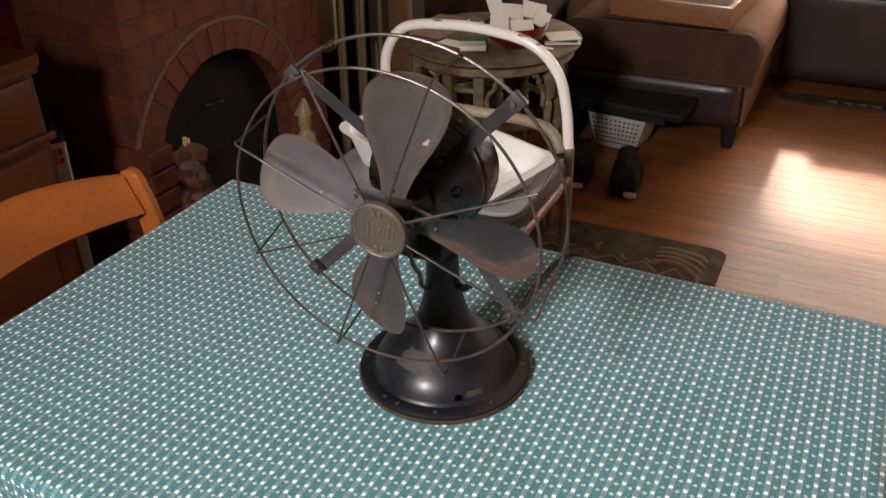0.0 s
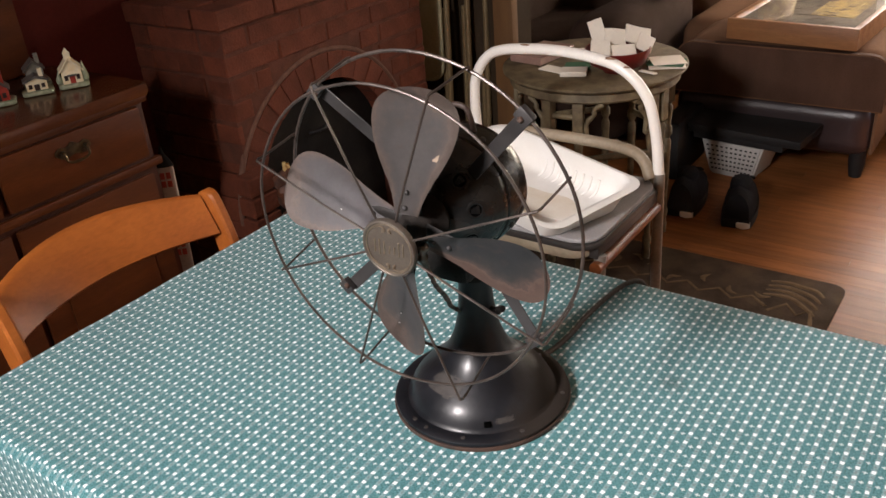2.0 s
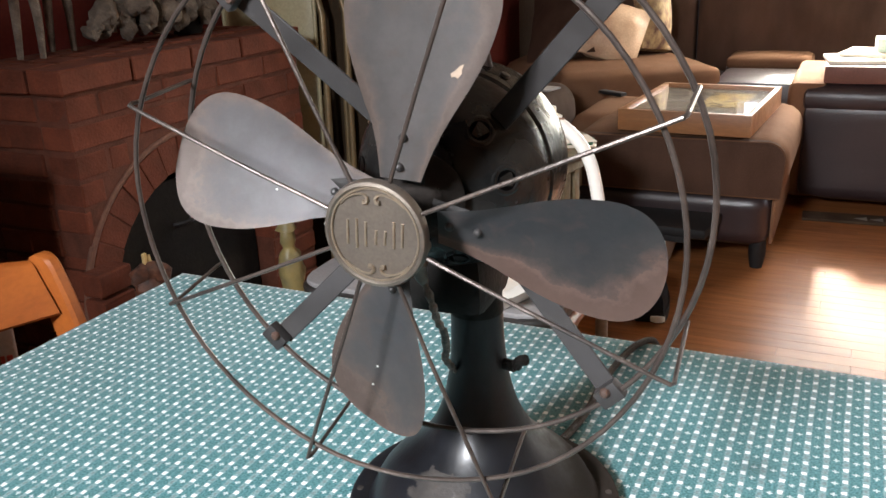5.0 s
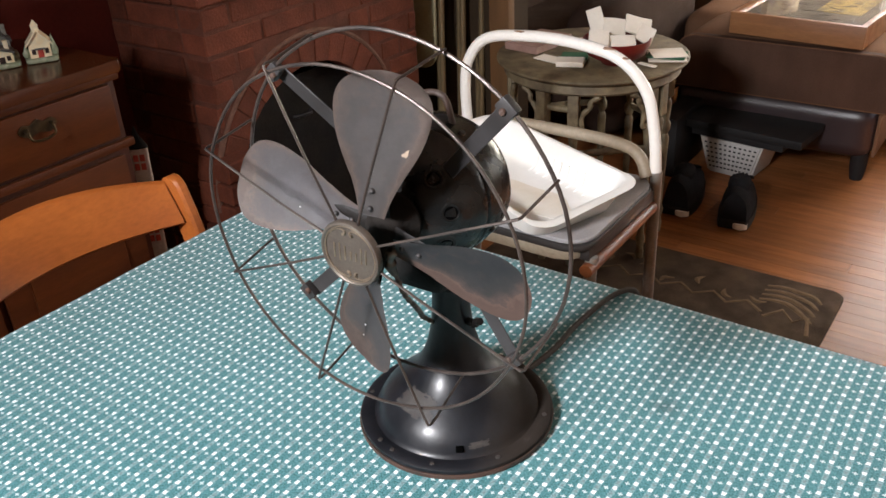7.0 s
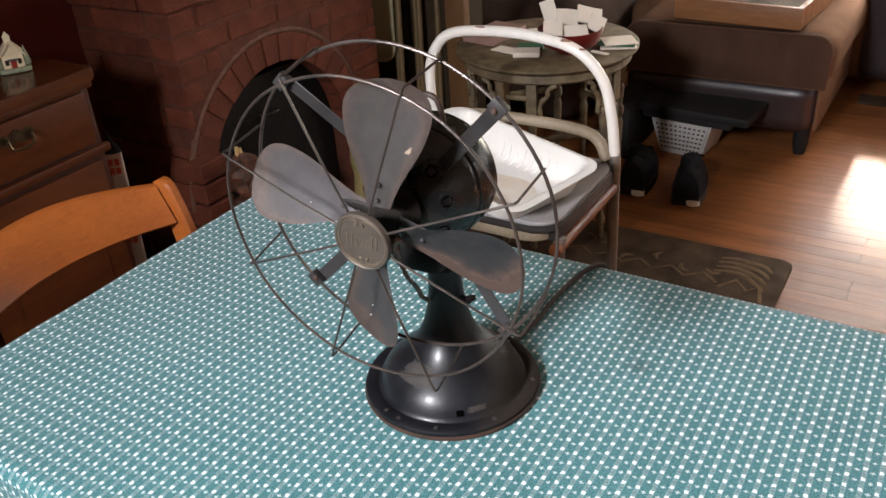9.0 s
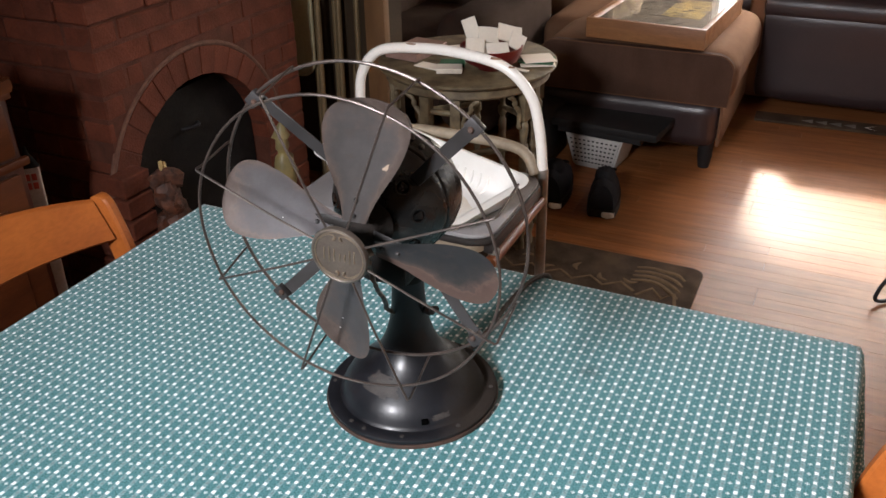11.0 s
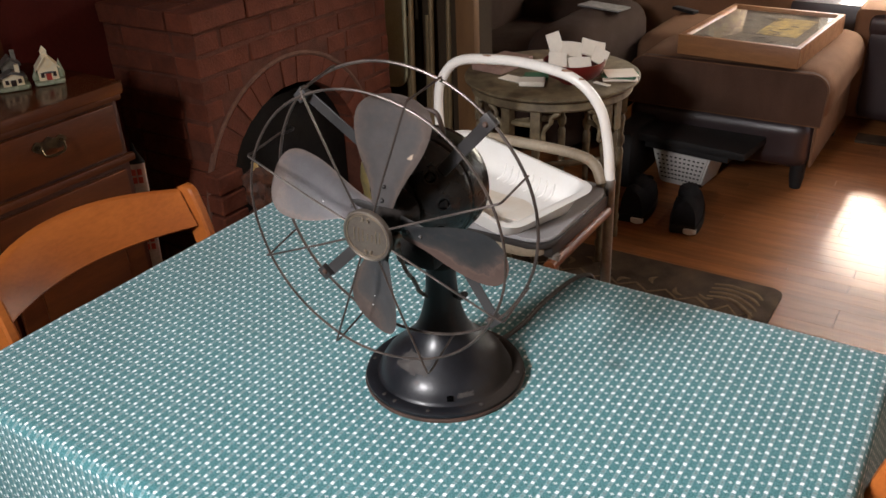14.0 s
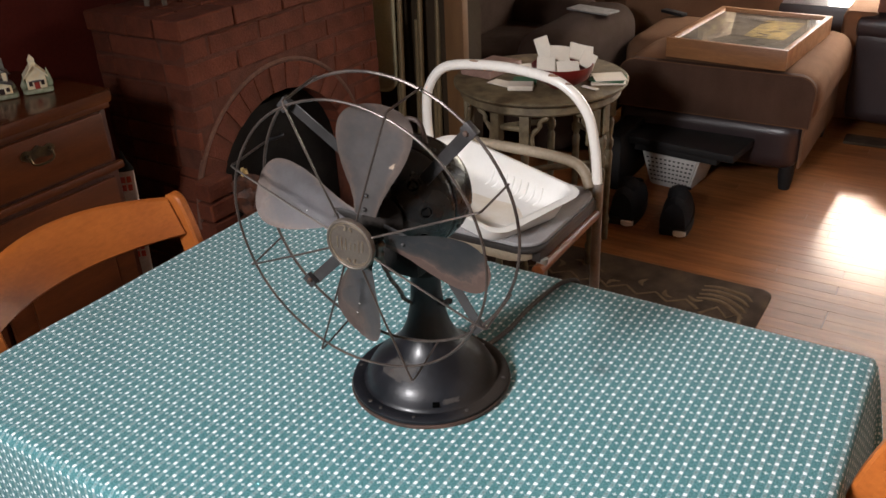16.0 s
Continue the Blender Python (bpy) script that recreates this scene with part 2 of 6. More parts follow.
OLD_PAINT = material("antiqued_sage_paint", (0.200, 0.155, 0.086), 0.6, second=(0.080, 0.058, 0.032), scale=22, mix=0.5, bump=0.25, fine=140, detail=8)
PAPER = material("white_paper", (0.80, 0.75, 0.66), 0.9, second=(0.76, 0.70, 0.60), scale=10, bump=0.05, grain=0.15)
RED_GLAZE = material("red_glaze", (0.16, 0.012, 0.010), 0.32, second=(0.11, 0.009, 0.008), scale=10)
GREEN_CARD = material("green_card", (0.03, 0.13, 0.06), 0.7)
BROWN_BOOK = material("brown_book_cover", (0.15, 0.055, 0.035), 0.6)
PINK_BOOK = material("faded_pink_book_cover", (0.30, 0.185, 0.15), 0.6, second=(0.24, 0.14, 0.11), scale=20)
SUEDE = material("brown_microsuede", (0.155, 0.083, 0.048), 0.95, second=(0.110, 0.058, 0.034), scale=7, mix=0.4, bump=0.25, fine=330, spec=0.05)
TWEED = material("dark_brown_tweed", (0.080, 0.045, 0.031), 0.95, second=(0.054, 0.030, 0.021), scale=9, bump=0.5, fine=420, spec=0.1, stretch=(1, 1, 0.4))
DARK_TWEED = material("blackish_brown_tweed", (0.044, 0.026, 0.019), 0.95, second=(0.030, 0.018, 0.013), scale=9, bump=0.5, fine=420, spec=0.1)
LEATHER = material("dark_brown_leather", (0.032, 0.020, 0.021), 0.36, second=(0.023, 0.014, 0.015), scale=6, bump=0.2, fine=220, spec=0.5)
RUG_DARK = material("dark_brown_rug_pile", (0.034, 0.021, 0.014), 1.0, second=(0.085, 0.056, 0.036), scale=11, mix=0.6, bump=0.8, fine=420, spec=0.1, detail=7)
RUG_TAN = material("tan_rug_pile", (0.185, 0.125, 0.075), 1.0, second=(0.12, 0.08, 0.05), scale=30, bump=0.8, fine=420, spec=0.1)
FRAME_OAK = material("oak_shadow_box", (0.29, 0.135, 0.055), 0.42, second=(0.20, 0.086, 0.034), scale=5, stretch=(1, 6, 6), fine=50)
SHOE_BLACK = material("black_shoe_mesh", (0.013, 0.013, 0.014), 0.85, second=(0.020, 0.020, 0.023), scale=30, bump=0.5, fine=400, spec=0.1)
BLACK_PLASTIC = material("black_plastic", (0.012, 0.011, 0.011), 0.6, second=(0.017, 0.016, 0.016), scale=10, spec=0.2)
BEIGE_METAL = material("beige_folding_chair_enamel", (0.42, 0.38, 0.235), 0.45, second=(0.34, 0.30, 0.18), scale=6)
BRONZE_TUBE = material("bronze_enamel_tube", (0.26, 0.19, 0.10), 0.36, 0.3, (0.18, 0.125, 0.065), 10)
PINE = material("varnished_pine", (0.17, 0.088, 0.036), 0.5, second=(0.12, 0.06, 0.025), scale=5, stretch=(6, 6, 1))
CARVED = material("carved_brown_wood", (0.120, 0.040, 0.018), 0.6, second=(0.030, 0.013, 0.008), scale=40, mix=0.5, bump=0.8, fine=120, detail=8)
CREAM_WOOD = material("cream_wood", (0.62, 0.46, 0.21), 0.7, second=(0.5, 0.35, 0.14), scale=30)
YELLOW_CERAMIC = material("yellow_glaze", (0.31, 0.245, 0.095), 0.40, second=(0.18, 0.155, 0.08), scale=30, mix=0.5)
DRIFTWOOD = material("grey_driftwood", (0.150, 0.115, 0.086), 0.85, second=(0.055, 0.040, 0.030), scale=30, mix=0.5, bump=0.9, fine=160, detail=8)
GLASS = material("glass", (1, 1, 1), 0.05)


def glass_nodes():
    b = GLASS.node_tree.nodes["Principled BSDF"]
    for l in list(b.inputs["Base Color"].links) + list(b.inputs["Roughness"].links) + list(b.inputs["Normal"].links):
        GLASS.node_tree.links.remove(l)
    b.inputs["Base Color"].default_value = (1, 1, 1, 1)
    b.inputs["Roughness"].default_value = 0.03
    b.inputs["Transmission Weight"].default_value = 1.0
    b.inputs["IOR"].default_value = 1.45


glass_nodes()


def dusty_enamel():
    """Black stove enamel with a film of brown dust and rust on the side turned to the room, spread wide to take out the
    window's reflection there.
    """
    m = material("dusty_black_enamel", (0.005, 0.0055, 0.007), 0.38, second=(0.011, 0.0115, 0.014), scale=22, mix=0.3, bump=0.06, fine=160, detail=8, spec=0.26, coat=0.08)
    t = m.node_tree
    b = t.nodes["Principled BSDF"]
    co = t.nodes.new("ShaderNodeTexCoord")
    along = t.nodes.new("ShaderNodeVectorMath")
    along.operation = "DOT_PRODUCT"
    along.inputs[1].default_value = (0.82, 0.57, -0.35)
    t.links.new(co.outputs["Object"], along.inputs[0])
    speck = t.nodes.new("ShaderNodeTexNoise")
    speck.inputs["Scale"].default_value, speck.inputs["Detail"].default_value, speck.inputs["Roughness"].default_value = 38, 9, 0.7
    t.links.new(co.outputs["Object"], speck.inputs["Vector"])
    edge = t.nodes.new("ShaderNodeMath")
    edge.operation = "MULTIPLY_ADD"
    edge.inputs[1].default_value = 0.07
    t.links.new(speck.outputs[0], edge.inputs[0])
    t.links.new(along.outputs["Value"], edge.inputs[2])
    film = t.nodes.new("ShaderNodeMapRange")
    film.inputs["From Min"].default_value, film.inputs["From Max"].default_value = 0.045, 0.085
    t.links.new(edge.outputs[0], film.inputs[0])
    # browner, rougher and barely glossy here, so no window reflects on this side
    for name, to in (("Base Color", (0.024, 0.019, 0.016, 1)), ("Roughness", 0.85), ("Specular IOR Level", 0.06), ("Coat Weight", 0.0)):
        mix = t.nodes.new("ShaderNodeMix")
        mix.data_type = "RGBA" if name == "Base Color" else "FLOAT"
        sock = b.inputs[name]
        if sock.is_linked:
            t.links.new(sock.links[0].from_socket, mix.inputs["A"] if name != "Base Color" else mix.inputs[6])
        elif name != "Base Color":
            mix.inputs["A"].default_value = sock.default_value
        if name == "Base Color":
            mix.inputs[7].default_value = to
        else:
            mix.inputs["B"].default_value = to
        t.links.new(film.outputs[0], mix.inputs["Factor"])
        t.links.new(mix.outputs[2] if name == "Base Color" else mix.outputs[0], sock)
    return m


DUSTY_ENAMEL = dusty_enamel()


def blade_material(name, middle, inner, rust, start, lean=0.0):
    """Dull painted steel, rubbed in the middle and rusted brown along the outer rim."""
    m = bpy.data.materials.new(name)
    m.use_nodes = True
    t = m.node_tree
    b = t.nodes["Principled BSDF"]
    uv = t.nodes.new("ShaderNodeUVMap")
    uv.uv_map = "UVMap"
    sep = t.nodes.new("ShaderNodeSeparateXYZ")
    t.links.new(uv.outputs[0], sep.inputs[0])
    co = t.nodes.new("ShaderNodeTexCoord")
    n1 = t.nodes.new("ShaderNodeTexNoise")
    n1.inputs["Scale"].default_value, n1.inputs["Detail"].default_value = 13, 9
    t.links.new(co.outputs["Object"], n1.inputs["Vector"])
    less = t.nodes.new("ShaderNodeMath")
    less.operation = "MULTIPLY"
    less.inputs[1].default_value = 0.72
    t.links.new(sep.outputs[1], less.inputs[0])
    add = t.nodes.new("ShaderNodeMath")
    add.operation = "MULTIPLY_ADD"
    add.inputs[1].default_value = 1.25
    t.links.new(n1.outputs[0], add.inputs[0])
    t.links.new(less.outputs[0], add.inputs[2])
    side = t.nodes.new("ShaderNodeMath")
    side.operation = "MULTIPLY_ADD"
    side.inputs[1].default_value, side.inputs[2].default_value = -lean, lean / 2
    t.links.new(sep.outputs[0], side.inputs[0])
    both = t.nodes.new("ShaderNodeMath")
    both.operation = "ADD"
    t.links.new(add.outputs[0], both.inputs[0])
    t.links.new(side.outputs[0], both.inputs[1])
    ramp = t.nodes.new("ShaderNodeValToRGB")
    e = ramp.color_ramp.elements
    e[0].position, e[0].color = 0.25, (*middle, 1)
    e[1].position, e[1].color = min(1.0, start + 0.18), (*[c * 0.8 for c in rust], 1)
    for pos, col in ((start - 0.16, inner), (start, [(p + q) / 2 for p, q in zip(inner, rust)]), (start + 0.05, rust)):
        k = e.new(pos)
        k.color = (*col, 1)
    sc = t.nodes.new("ShaderNodeMath")
    sc.operation = "MULTIPLY"
    sc.inputs[1].default_value = 0.78
    fine = t.nodes.new("ShaderNodeTexNoise")
    fine.inputs["Scale"].default_value, fine.inputs["Detail"].default_value, fine.inputs["Roughness"].default_value = 70, 8, 0.7
    t.links.new(co.outputs["Object"], fine.inputs["Vector"])
    torn = t.nodes.new("ShaderNodeMath")
    torn.operation = "MULTIPLY_ADD"
    torn.inputs[1].default_value = 0.75
    t.links.new(fine.outputs[0], torn.inputs[0])
    shifted = t.nodes.new("ShaderNodeMath")
    shifted.operation = "SUBTRACT"
    shifted.inputs[1].default_value = 0.375
    t.links.new(both.outputs[0], shifted.inputs[0])
    t.links.new(shifted.outputs[0], torn.inputs[2])
    t.links.new(torn.outputs[0], sc.inputs[0])
    t.links.new(sc.outputs[0], ramp.inputs[0])
    n2 = t.nodes.new("ShaderNodeTexNoise")
    n2.inputs["Scale"].default_value, n2.inputs["Detail"].default_value, n2.inputs["Distortion"].default_value = 48, 9, 1.2
    t.links.new(co.outputs["Object"], n2.inputs["Vector"])
    stretch = t.nodes.new("ShaderNodeMapping")
    stretch.inputs["Scale"].default_value = (34, 34, 34)
    t.links.new(co.outputs["Object"], stretch.inputs[0])
    n3 = t.nodes.new("ShaderNodeTexNoise")
    n3.inputs["Scale"].default_value, n3.inputs["Detail"].default_value, n3.inputs["Roughness"].default_value = 1.6, 12, 0.68
    t.links.new(stretch.outputs[0], n3.inputs["Vector"])
    blot = t.nodes.new("ShaderNodeMapRange")
    blot.inputs["From Min"].default_value, blot.inputs["From Max"].default_value, blot.inputs["To Max"].default_value = 0.54, 0.72, 0.38
    t.links.new(n2.outputs[0], blot.inputs[0])
    brown = t.nodes.new("ShaderNodeMix")
    brown.data_type = "RGBA"
    brown.inputs["B"].default_value = (*[c * 0.72 for c in rust], 1)
    t.links.new(blot.outputs[0], brown.inputs["Factor"])
    t.links.new(ramp.outputs[0], brown.inputs["A"])
    tone = t.nodes.new("ShaderNodeMath")
    tone.operation = "MULTIPLY_ADD"
    tone.inputs[1].default_value, tone.inputs[2].default_value = 0.5, 0.75
    t.links.new(n3.outputs[0], tone.inputs[0])
    hue = t.nodes.new("ShaderNodeHueSaturation")
    t.links.new(brown.outputs["Result"], hue.inputs["Color"])
    t.links.new(tone.outputs[0], hue.inputs["Value"])
    t.links.new(hue.outputs[0], b.inputs["Base Color"])
    b.inputs["Metallic"].default_value = 0.15
    b.inputs["Specular IOR Level"].default_value = 0.35
    rr = t.nodes.new("ShaderNodeMapRange")
    rr.inputs["To Min"].default_value, rr.inputs["To Max"].default_value = 0.38, 0.64
    t.links.new(n1.outputs[0], rr.inputs[0])
    t.links.new(rr.outputs[0], b.inputs["Roughness"])
    bp = t.nodes.new("ShaderNodeBump")
    bp.inputs["Strength"].default_value, bp.inputs["Distance"].default_value = 0.15, 0.001
    t.links.new(n1.outputs[0], bp.inputs["Height"])
    t.links.new(bp.outputs[0], b.inputs["Normal"])
    return m


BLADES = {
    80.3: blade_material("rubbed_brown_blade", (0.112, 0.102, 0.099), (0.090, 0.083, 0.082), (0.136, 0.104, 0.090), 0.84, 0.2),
    # left blade: light it reflects is put into its paler middle; rust is real
    166.7: blade_material("rubbed_blade_lit_pale", (0.138, 0.131, 0.138), (0.105, 0.097, 0.100), (0.158, 0.122, 0.108), 0.84, 0.15),
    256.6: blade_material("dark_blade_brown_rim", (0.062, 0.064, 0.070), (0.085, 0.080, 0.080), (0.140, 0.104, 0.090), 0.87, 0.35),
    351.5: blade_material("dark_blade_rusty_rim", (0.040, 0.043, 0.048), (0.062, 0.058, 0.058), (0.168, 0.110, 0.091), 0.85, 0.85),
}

# ---- mesh helpers ----


def part(name, bm, mat, parent=None, label="", smooth=True, flat_angle=40):
    """Links a bmesh as one mesh object, under a thing or a part where one is given."""
    me = bpy.data.meshes.new(name)
    bm.normal_update()
    bmesh.ops.recalc_face_normals(bm, faces=bm.faces)
    if smooth:
        for f in bm.faces:
            f.smooth = True
        for e in bm.edges:
            if len(e.link_faces) == 2 and e.calc_face_angle(0) > radians(flat_angle):
                e.smooth = False
    bm.to_mesh(me)
    bm.free()
    me.materials.append(mat)
    ob = new(name, me)
    if parent is not None:
        ob.parent = parent
    if label:
        ob["label"] = label
    return ob


def thing(name, label, category, m=None, group="", kind=""):
    ob = new(name)
    ob.empty_display_size = 0.05
    if m is not None:
        ob.matrix_world = m
    return tagged(ob, label, category, group, kind)


def box(x0, x1, y0, y1, z0, z1, bevel=0.0, segs=2, bm=None):
    out = bm or bmesh.new()
    made = bmesh.ops.create_cube(out, size=1)["verts"]
    for v in made:
        v.co = Vector((x0 + (v.co.x + 0.5) * (x1 - x0), y0 + (v.co.y + 0.5) * (y1 - y0), z0 + (v.co.z + 0.5) * (z1 - z0)))
    if bevel:
        edges = list({e for v in made for e in v.link_edges})
        bmesh.ops.bevel(out, geom=edges, offset=bevel, segments=segs, affect="EDGES", profile=0.6)
    return out


def moved(bm, m):
    bmesh.ops.transform(bm, matrix=m, verts=bm.verts)
    return bm


def lathe(profile, seg=40, bm=None, centre=(0, 0)):
    """A solid turned round z from (radius, height) pairs; a radius of 0 closes an end."""
    out = bm or bmesh.new()
    rings = []
    for r, z in profile:
        if r < 1e-6:
            rings.append([out.verts.new((centre[0], centre[1], z))])
        else:
            rings.append([out.verts.new((centre[0] + r * math.cos(2 * math.pi * k / seg), centre[1] + r * math.sin(2 * math.pi * k / seg), z)) for k in range(seg)])
    for a, b in zip(rings, rings[1:]):
        for k in range(seg):
            j = (k + 1) % seg
            f = [a[k % len(a)], a[j % len(a)], b[j % len(b)], b[k % len(b)]]
            f = [v for i, v in enumerate(f) if v not in f[:i]]
            if len(f) > 2:
                out.faces.new(f)
    return out


def tube(points, radius, seg=8, closed=False, bm=None, flat=1.0):
    """A round bar swept along points; radius may be one number or one for each point."""
    out = bm or bmesh.new()
    P = [Vector(p) for p in points]
    n = len(P)
    R = radius if isinstance(radius, (list, tuple)) else [radius] * n
    rings, side = [], None
    for i, p in enumerate(P):
        d = (P[(i + 1) % n] - P[i - 1]) if closed or 0 < i < n - 1 else (P[1] - P[0] if i == 0 else P[-1] - P[-2])
        d = d.normalized() if d.length > 1e-9 else Vector((0, 0, 1))
        if side is None:
            side = d.cross(Vector((0, 0, 1)) if abs(d.z) < 0.9 else Vector((1, 0, 0))).normalized()
        side = (side - d * side.dot(d)).normalized()
        up = d.cross(side)
        rings.append([out.verts.new(p + R[i] * (math.cos(2 * math.pi * k / seg) * side + flat * math.sin(2 * math.pi * k / seg) * up)) for k in range(seg)])
    pairs = list(zip(rings, rings[1:])) + ([(rings[-1], rings[0])] if closed else [])
    for a, b in pairs:
        for k in range(seg):
            out.faces.new((a[k], a[(k + 1) % seg], b[(k + 1) % seg], b[k]))
    if not closed:
        out.faces.new(rings[0][::-1])
        out.faces.new(rings[-1])
    return out


def smooth_line(points, steps=8, closed=False):
    """A Catmull-Rom line through the points."""
    P = [Vector(p) for p in points]
    n = len(P)
    out = []
    for i in range(n if closed else n - 1):
        a, b, c, d = (P[(i + k) % n] if closed else P[min(max(i + k, 0), n - 1)] for k in (-1, 0, 1, 2))
        for s in range(steps):
            t = s / steps
            out.append(0.5 * (2 * b + (c - a) * t + (2 * a - 5 * b + 4 * c - d) * t * t + (3 * b - a - 3 * c + d) * t ** 3))
    if not closed:
        out.append(P[-1])
    return out


def slab(outline, z0, z1, bevel=0.0, bm=None, segs=2):
    """An upright prism over a plan outline, its rims rounded."""
    out = bm or bmesh.new()
    low = [out.verts.new((x, y, z0)) for x, y in outline]
    high = [out.verts.new((x, y, z1)) for x, y in outline]
    n = len(outline)
    out.faces.new(low[::-1])
    top = out.faces.new(high)
    for k in range(n):
        out.faces.new((low[k], low[(k + 1) % n], high[(k + 1) % n], high[k]))
    if bevel:
        rim = [e for e in out.edges if all(v in low for v in e.verts) or all(v in high for v in e.verts)]
        bmesh.ops.bevel(out, geom=rim, offset=bevel, segments=segs, affect="EDGES", profile=0.6)
    return out


def rounded(x0, x1, y0, y1, r, n=6):
    pts = []
    for cx, cy, a0 in ((x1 - r, y1 - r, 0), (x0 + r, y1 - r, 90), (x0 + r, y0 + r, 180), (x1 - r, y0 + r, 270)):
        for k in range(n + 1):
            a = radians(a0 + 90 * k / n)
            pts.append((cx + r * math.cos(a), cy + r * math.sin(a)))
    return pts


def cushion(x0, x1, y0, y1, z0, z1, r=0.05, puff=0.015, n=12):
    """An upholstered block: rounded all round, its top slightly crowned."""
    bm = box(x0, x1, y0, y1, z0, z1)
    bmesh.ops.subdivide_edges(bm, edges=bm.edges[:], cuts=n, use_grid_fill=True)
    c = Vector(((x0 + x1) / 2, (y0 + y1) / 2, (z0 + z1) / 2))
    h = Vector(((x1 - x0) / 2, (y1 - y0) / 2, (z1 - z0) / 2))
    for v in bm.verts:
        d = v.co - c
        core = Vector([max(-h[i] + r, min(h[i] - r, d[i])) for i in range(3)])
        o = d - core
        if o.length > 1e-9:
            o = o.normalized() * min(r, max(abs(o.x), abs(o.y), abs(o.z)))
        d = core + o
        fx, fy = d.x / h.x, d.y / h.y
        w = 1 if d.z > 0 else 0
        d.z += w * puff * (1 - fx * fx) * (1 - fy * fy) + 0.003 * noise.noise(d * 9 + c * 3)
        v.co = c + d
    return bm

# ---- the room ----
WEST, EAST, SOUTH, NORTH, HIGH = -1.10, 3.0, -2.35, 4.3, 2.75


def wall_with_openings(name, along, at, thick, a0, a1, openings, mat, label):
    """A wall along x or y, made of blocks round its rectangular openings (a0, a1, z0, z1)."""
    bm = bmesh.new()
    cuts = sorted({a0, a1, *[v for o in openings for v in o[:2]]})
    for u0, u1 in zip(cuts, cuts[1:]):
        holes = sorted((o[2], o[3]) for o in openings if o[0] <= u0 and o[1] >= u1)
        z = 0.0
        for h0, h1 in holes + [(HIGH, HIGH)]:
            if h0 > z:
                lo, hi = min(at, at + thick), max(at, at + thick)
                if along == "x":
                    box(u0, u1, lo, hi, z, h0, bm=bm)
                else:
                    box(lo, hi, u0, u1, z, h0, bm=bm)
            z = h1
    bmesh.ops.remove_doubles(bm, verts=bm.verts, dist=1e-5)
    return tagged(part(name, bm, mat, smooth=False), label, "wall", kind="structure")


wall_with_openings("wall_west", "y", WEST, -0.12, SOUTH, NORTH, [], RED_WALL, "dark red painted wall behind the dresser and fireplace")
wall_with_openings("wall_north", "x", NORTH, 0.12, WEST - 0.12, EAST + 0.12, [(0.22, 2.30, 0.84, 2.00)], BROWN_WALL, "brown painted wall with a window behind the sofa")
# unseen wall; its opening is added to let in fill light
wall_with_openings("wall_east", "y", EAST, 0.12, SOUTH, NORTH, [(2.30, 3.40, 0.90, 2.10)], TAN_WALL, "unseen tan painted wall with a window added for fill light")
wall_with_openings("wall_south", "x", SOUTH, -0.12, WEST - 0.12, EAST + 0.12, [(-0.10, 0.66, 1.72, 2.44)], TAN_WALL, "tan painted wall with a high window")
tagged(part("ceiling", box(WEST - 0.12, EAST + 0.12, SOUTH - 0.12, NORTH + 0.12, HIGH, HIGH + 0.1), CEILING_PAINT, smooth=False), "plain cream painted ceiling", "ceiling", kind="structure")


def window(name, along, at, a0, a1, z0, z1):
    w = thing(name, "white painted window with clear panes in the wall", "window", kind="structure")
    t = 0.04

    def piece(u0, u1, v0, v1, d0, d1):
        return box(u0, u1, at + d0, at + d1, v0, v1, 0.004) if along == "x" else box(at + d0, at + d1, u0, u1, v0, v1, 0.004)
    for u0, u1, v0, v1 in ((a0, a0 + t, z0, z1), (a1 - t, a1, z0, z1), (a0 + t, a1 - t, z0, z0 + t), (a0 + t, a1 - t, z1 - t, z1)):
        part("window_frame", piece(u0, u1, v0, v1, -0.03, 0.03), WHITE_PLASTIC, w)
    pane = part("pane", piece(a0 + t, a1 - t, z0 + t, z1 - t, -0.003, 0.003), GLASS, w)
    pane.visible_shadow = False
    return w


window("window_1", "x", NORTH + 0.08, 0.22, 2.30, 0.84, 2.00)
# added window round the fill lamp on the unseen east side
window("fill_window", "y", EAST + 0.08, 2.30, 3.40, 0.90, 2.10)
window("window_2", "x", SOUTH - 0.07, -0.10, 0.66, 1.72, 2.44)
tagged(part("ground", box(-40, 40, -40, 40, -0.12, -0.1), SUBFLOOR, smooth=False), "dark bare ground outside the house", "ground", kind="structure")
floor = tagged(part("floor", box(WEST - 0.12, EAST + 0.12, SOUTH - 0.12, NORTH + 0.12, -0.06, -0.006), SUBFLOOR, smooth=False), "warm brown oak strip floor", "floor", kind="structure")

# ---- fireplace ----
FX, FY0, FY1, FTOP = -0.72, 0.47, 1.36, 0.965
AY, AZ, R_IN, R_OUT = 0.83, 0.355, 0.31, 0.405
COURSE = FTOP / 15


def brick_block(sx, sy, sz, seed):
    rng = random.Random(seed)
    bm = box(-sx / 2, sx / 2, -sy / 2, sy / 2, -sz / 2, sz / 2, 0.004, 1)
    for v in bm.verts:
        v.co += Vector((rng.uniform(-1, 1), rng.uniform(-1, 1), rng.uniform(-1, 1))) * 0.0012
    return bm


fireplace = thing("fireplace", "red brick fireplace with an arched black opening", "fireplace", kind="structure")


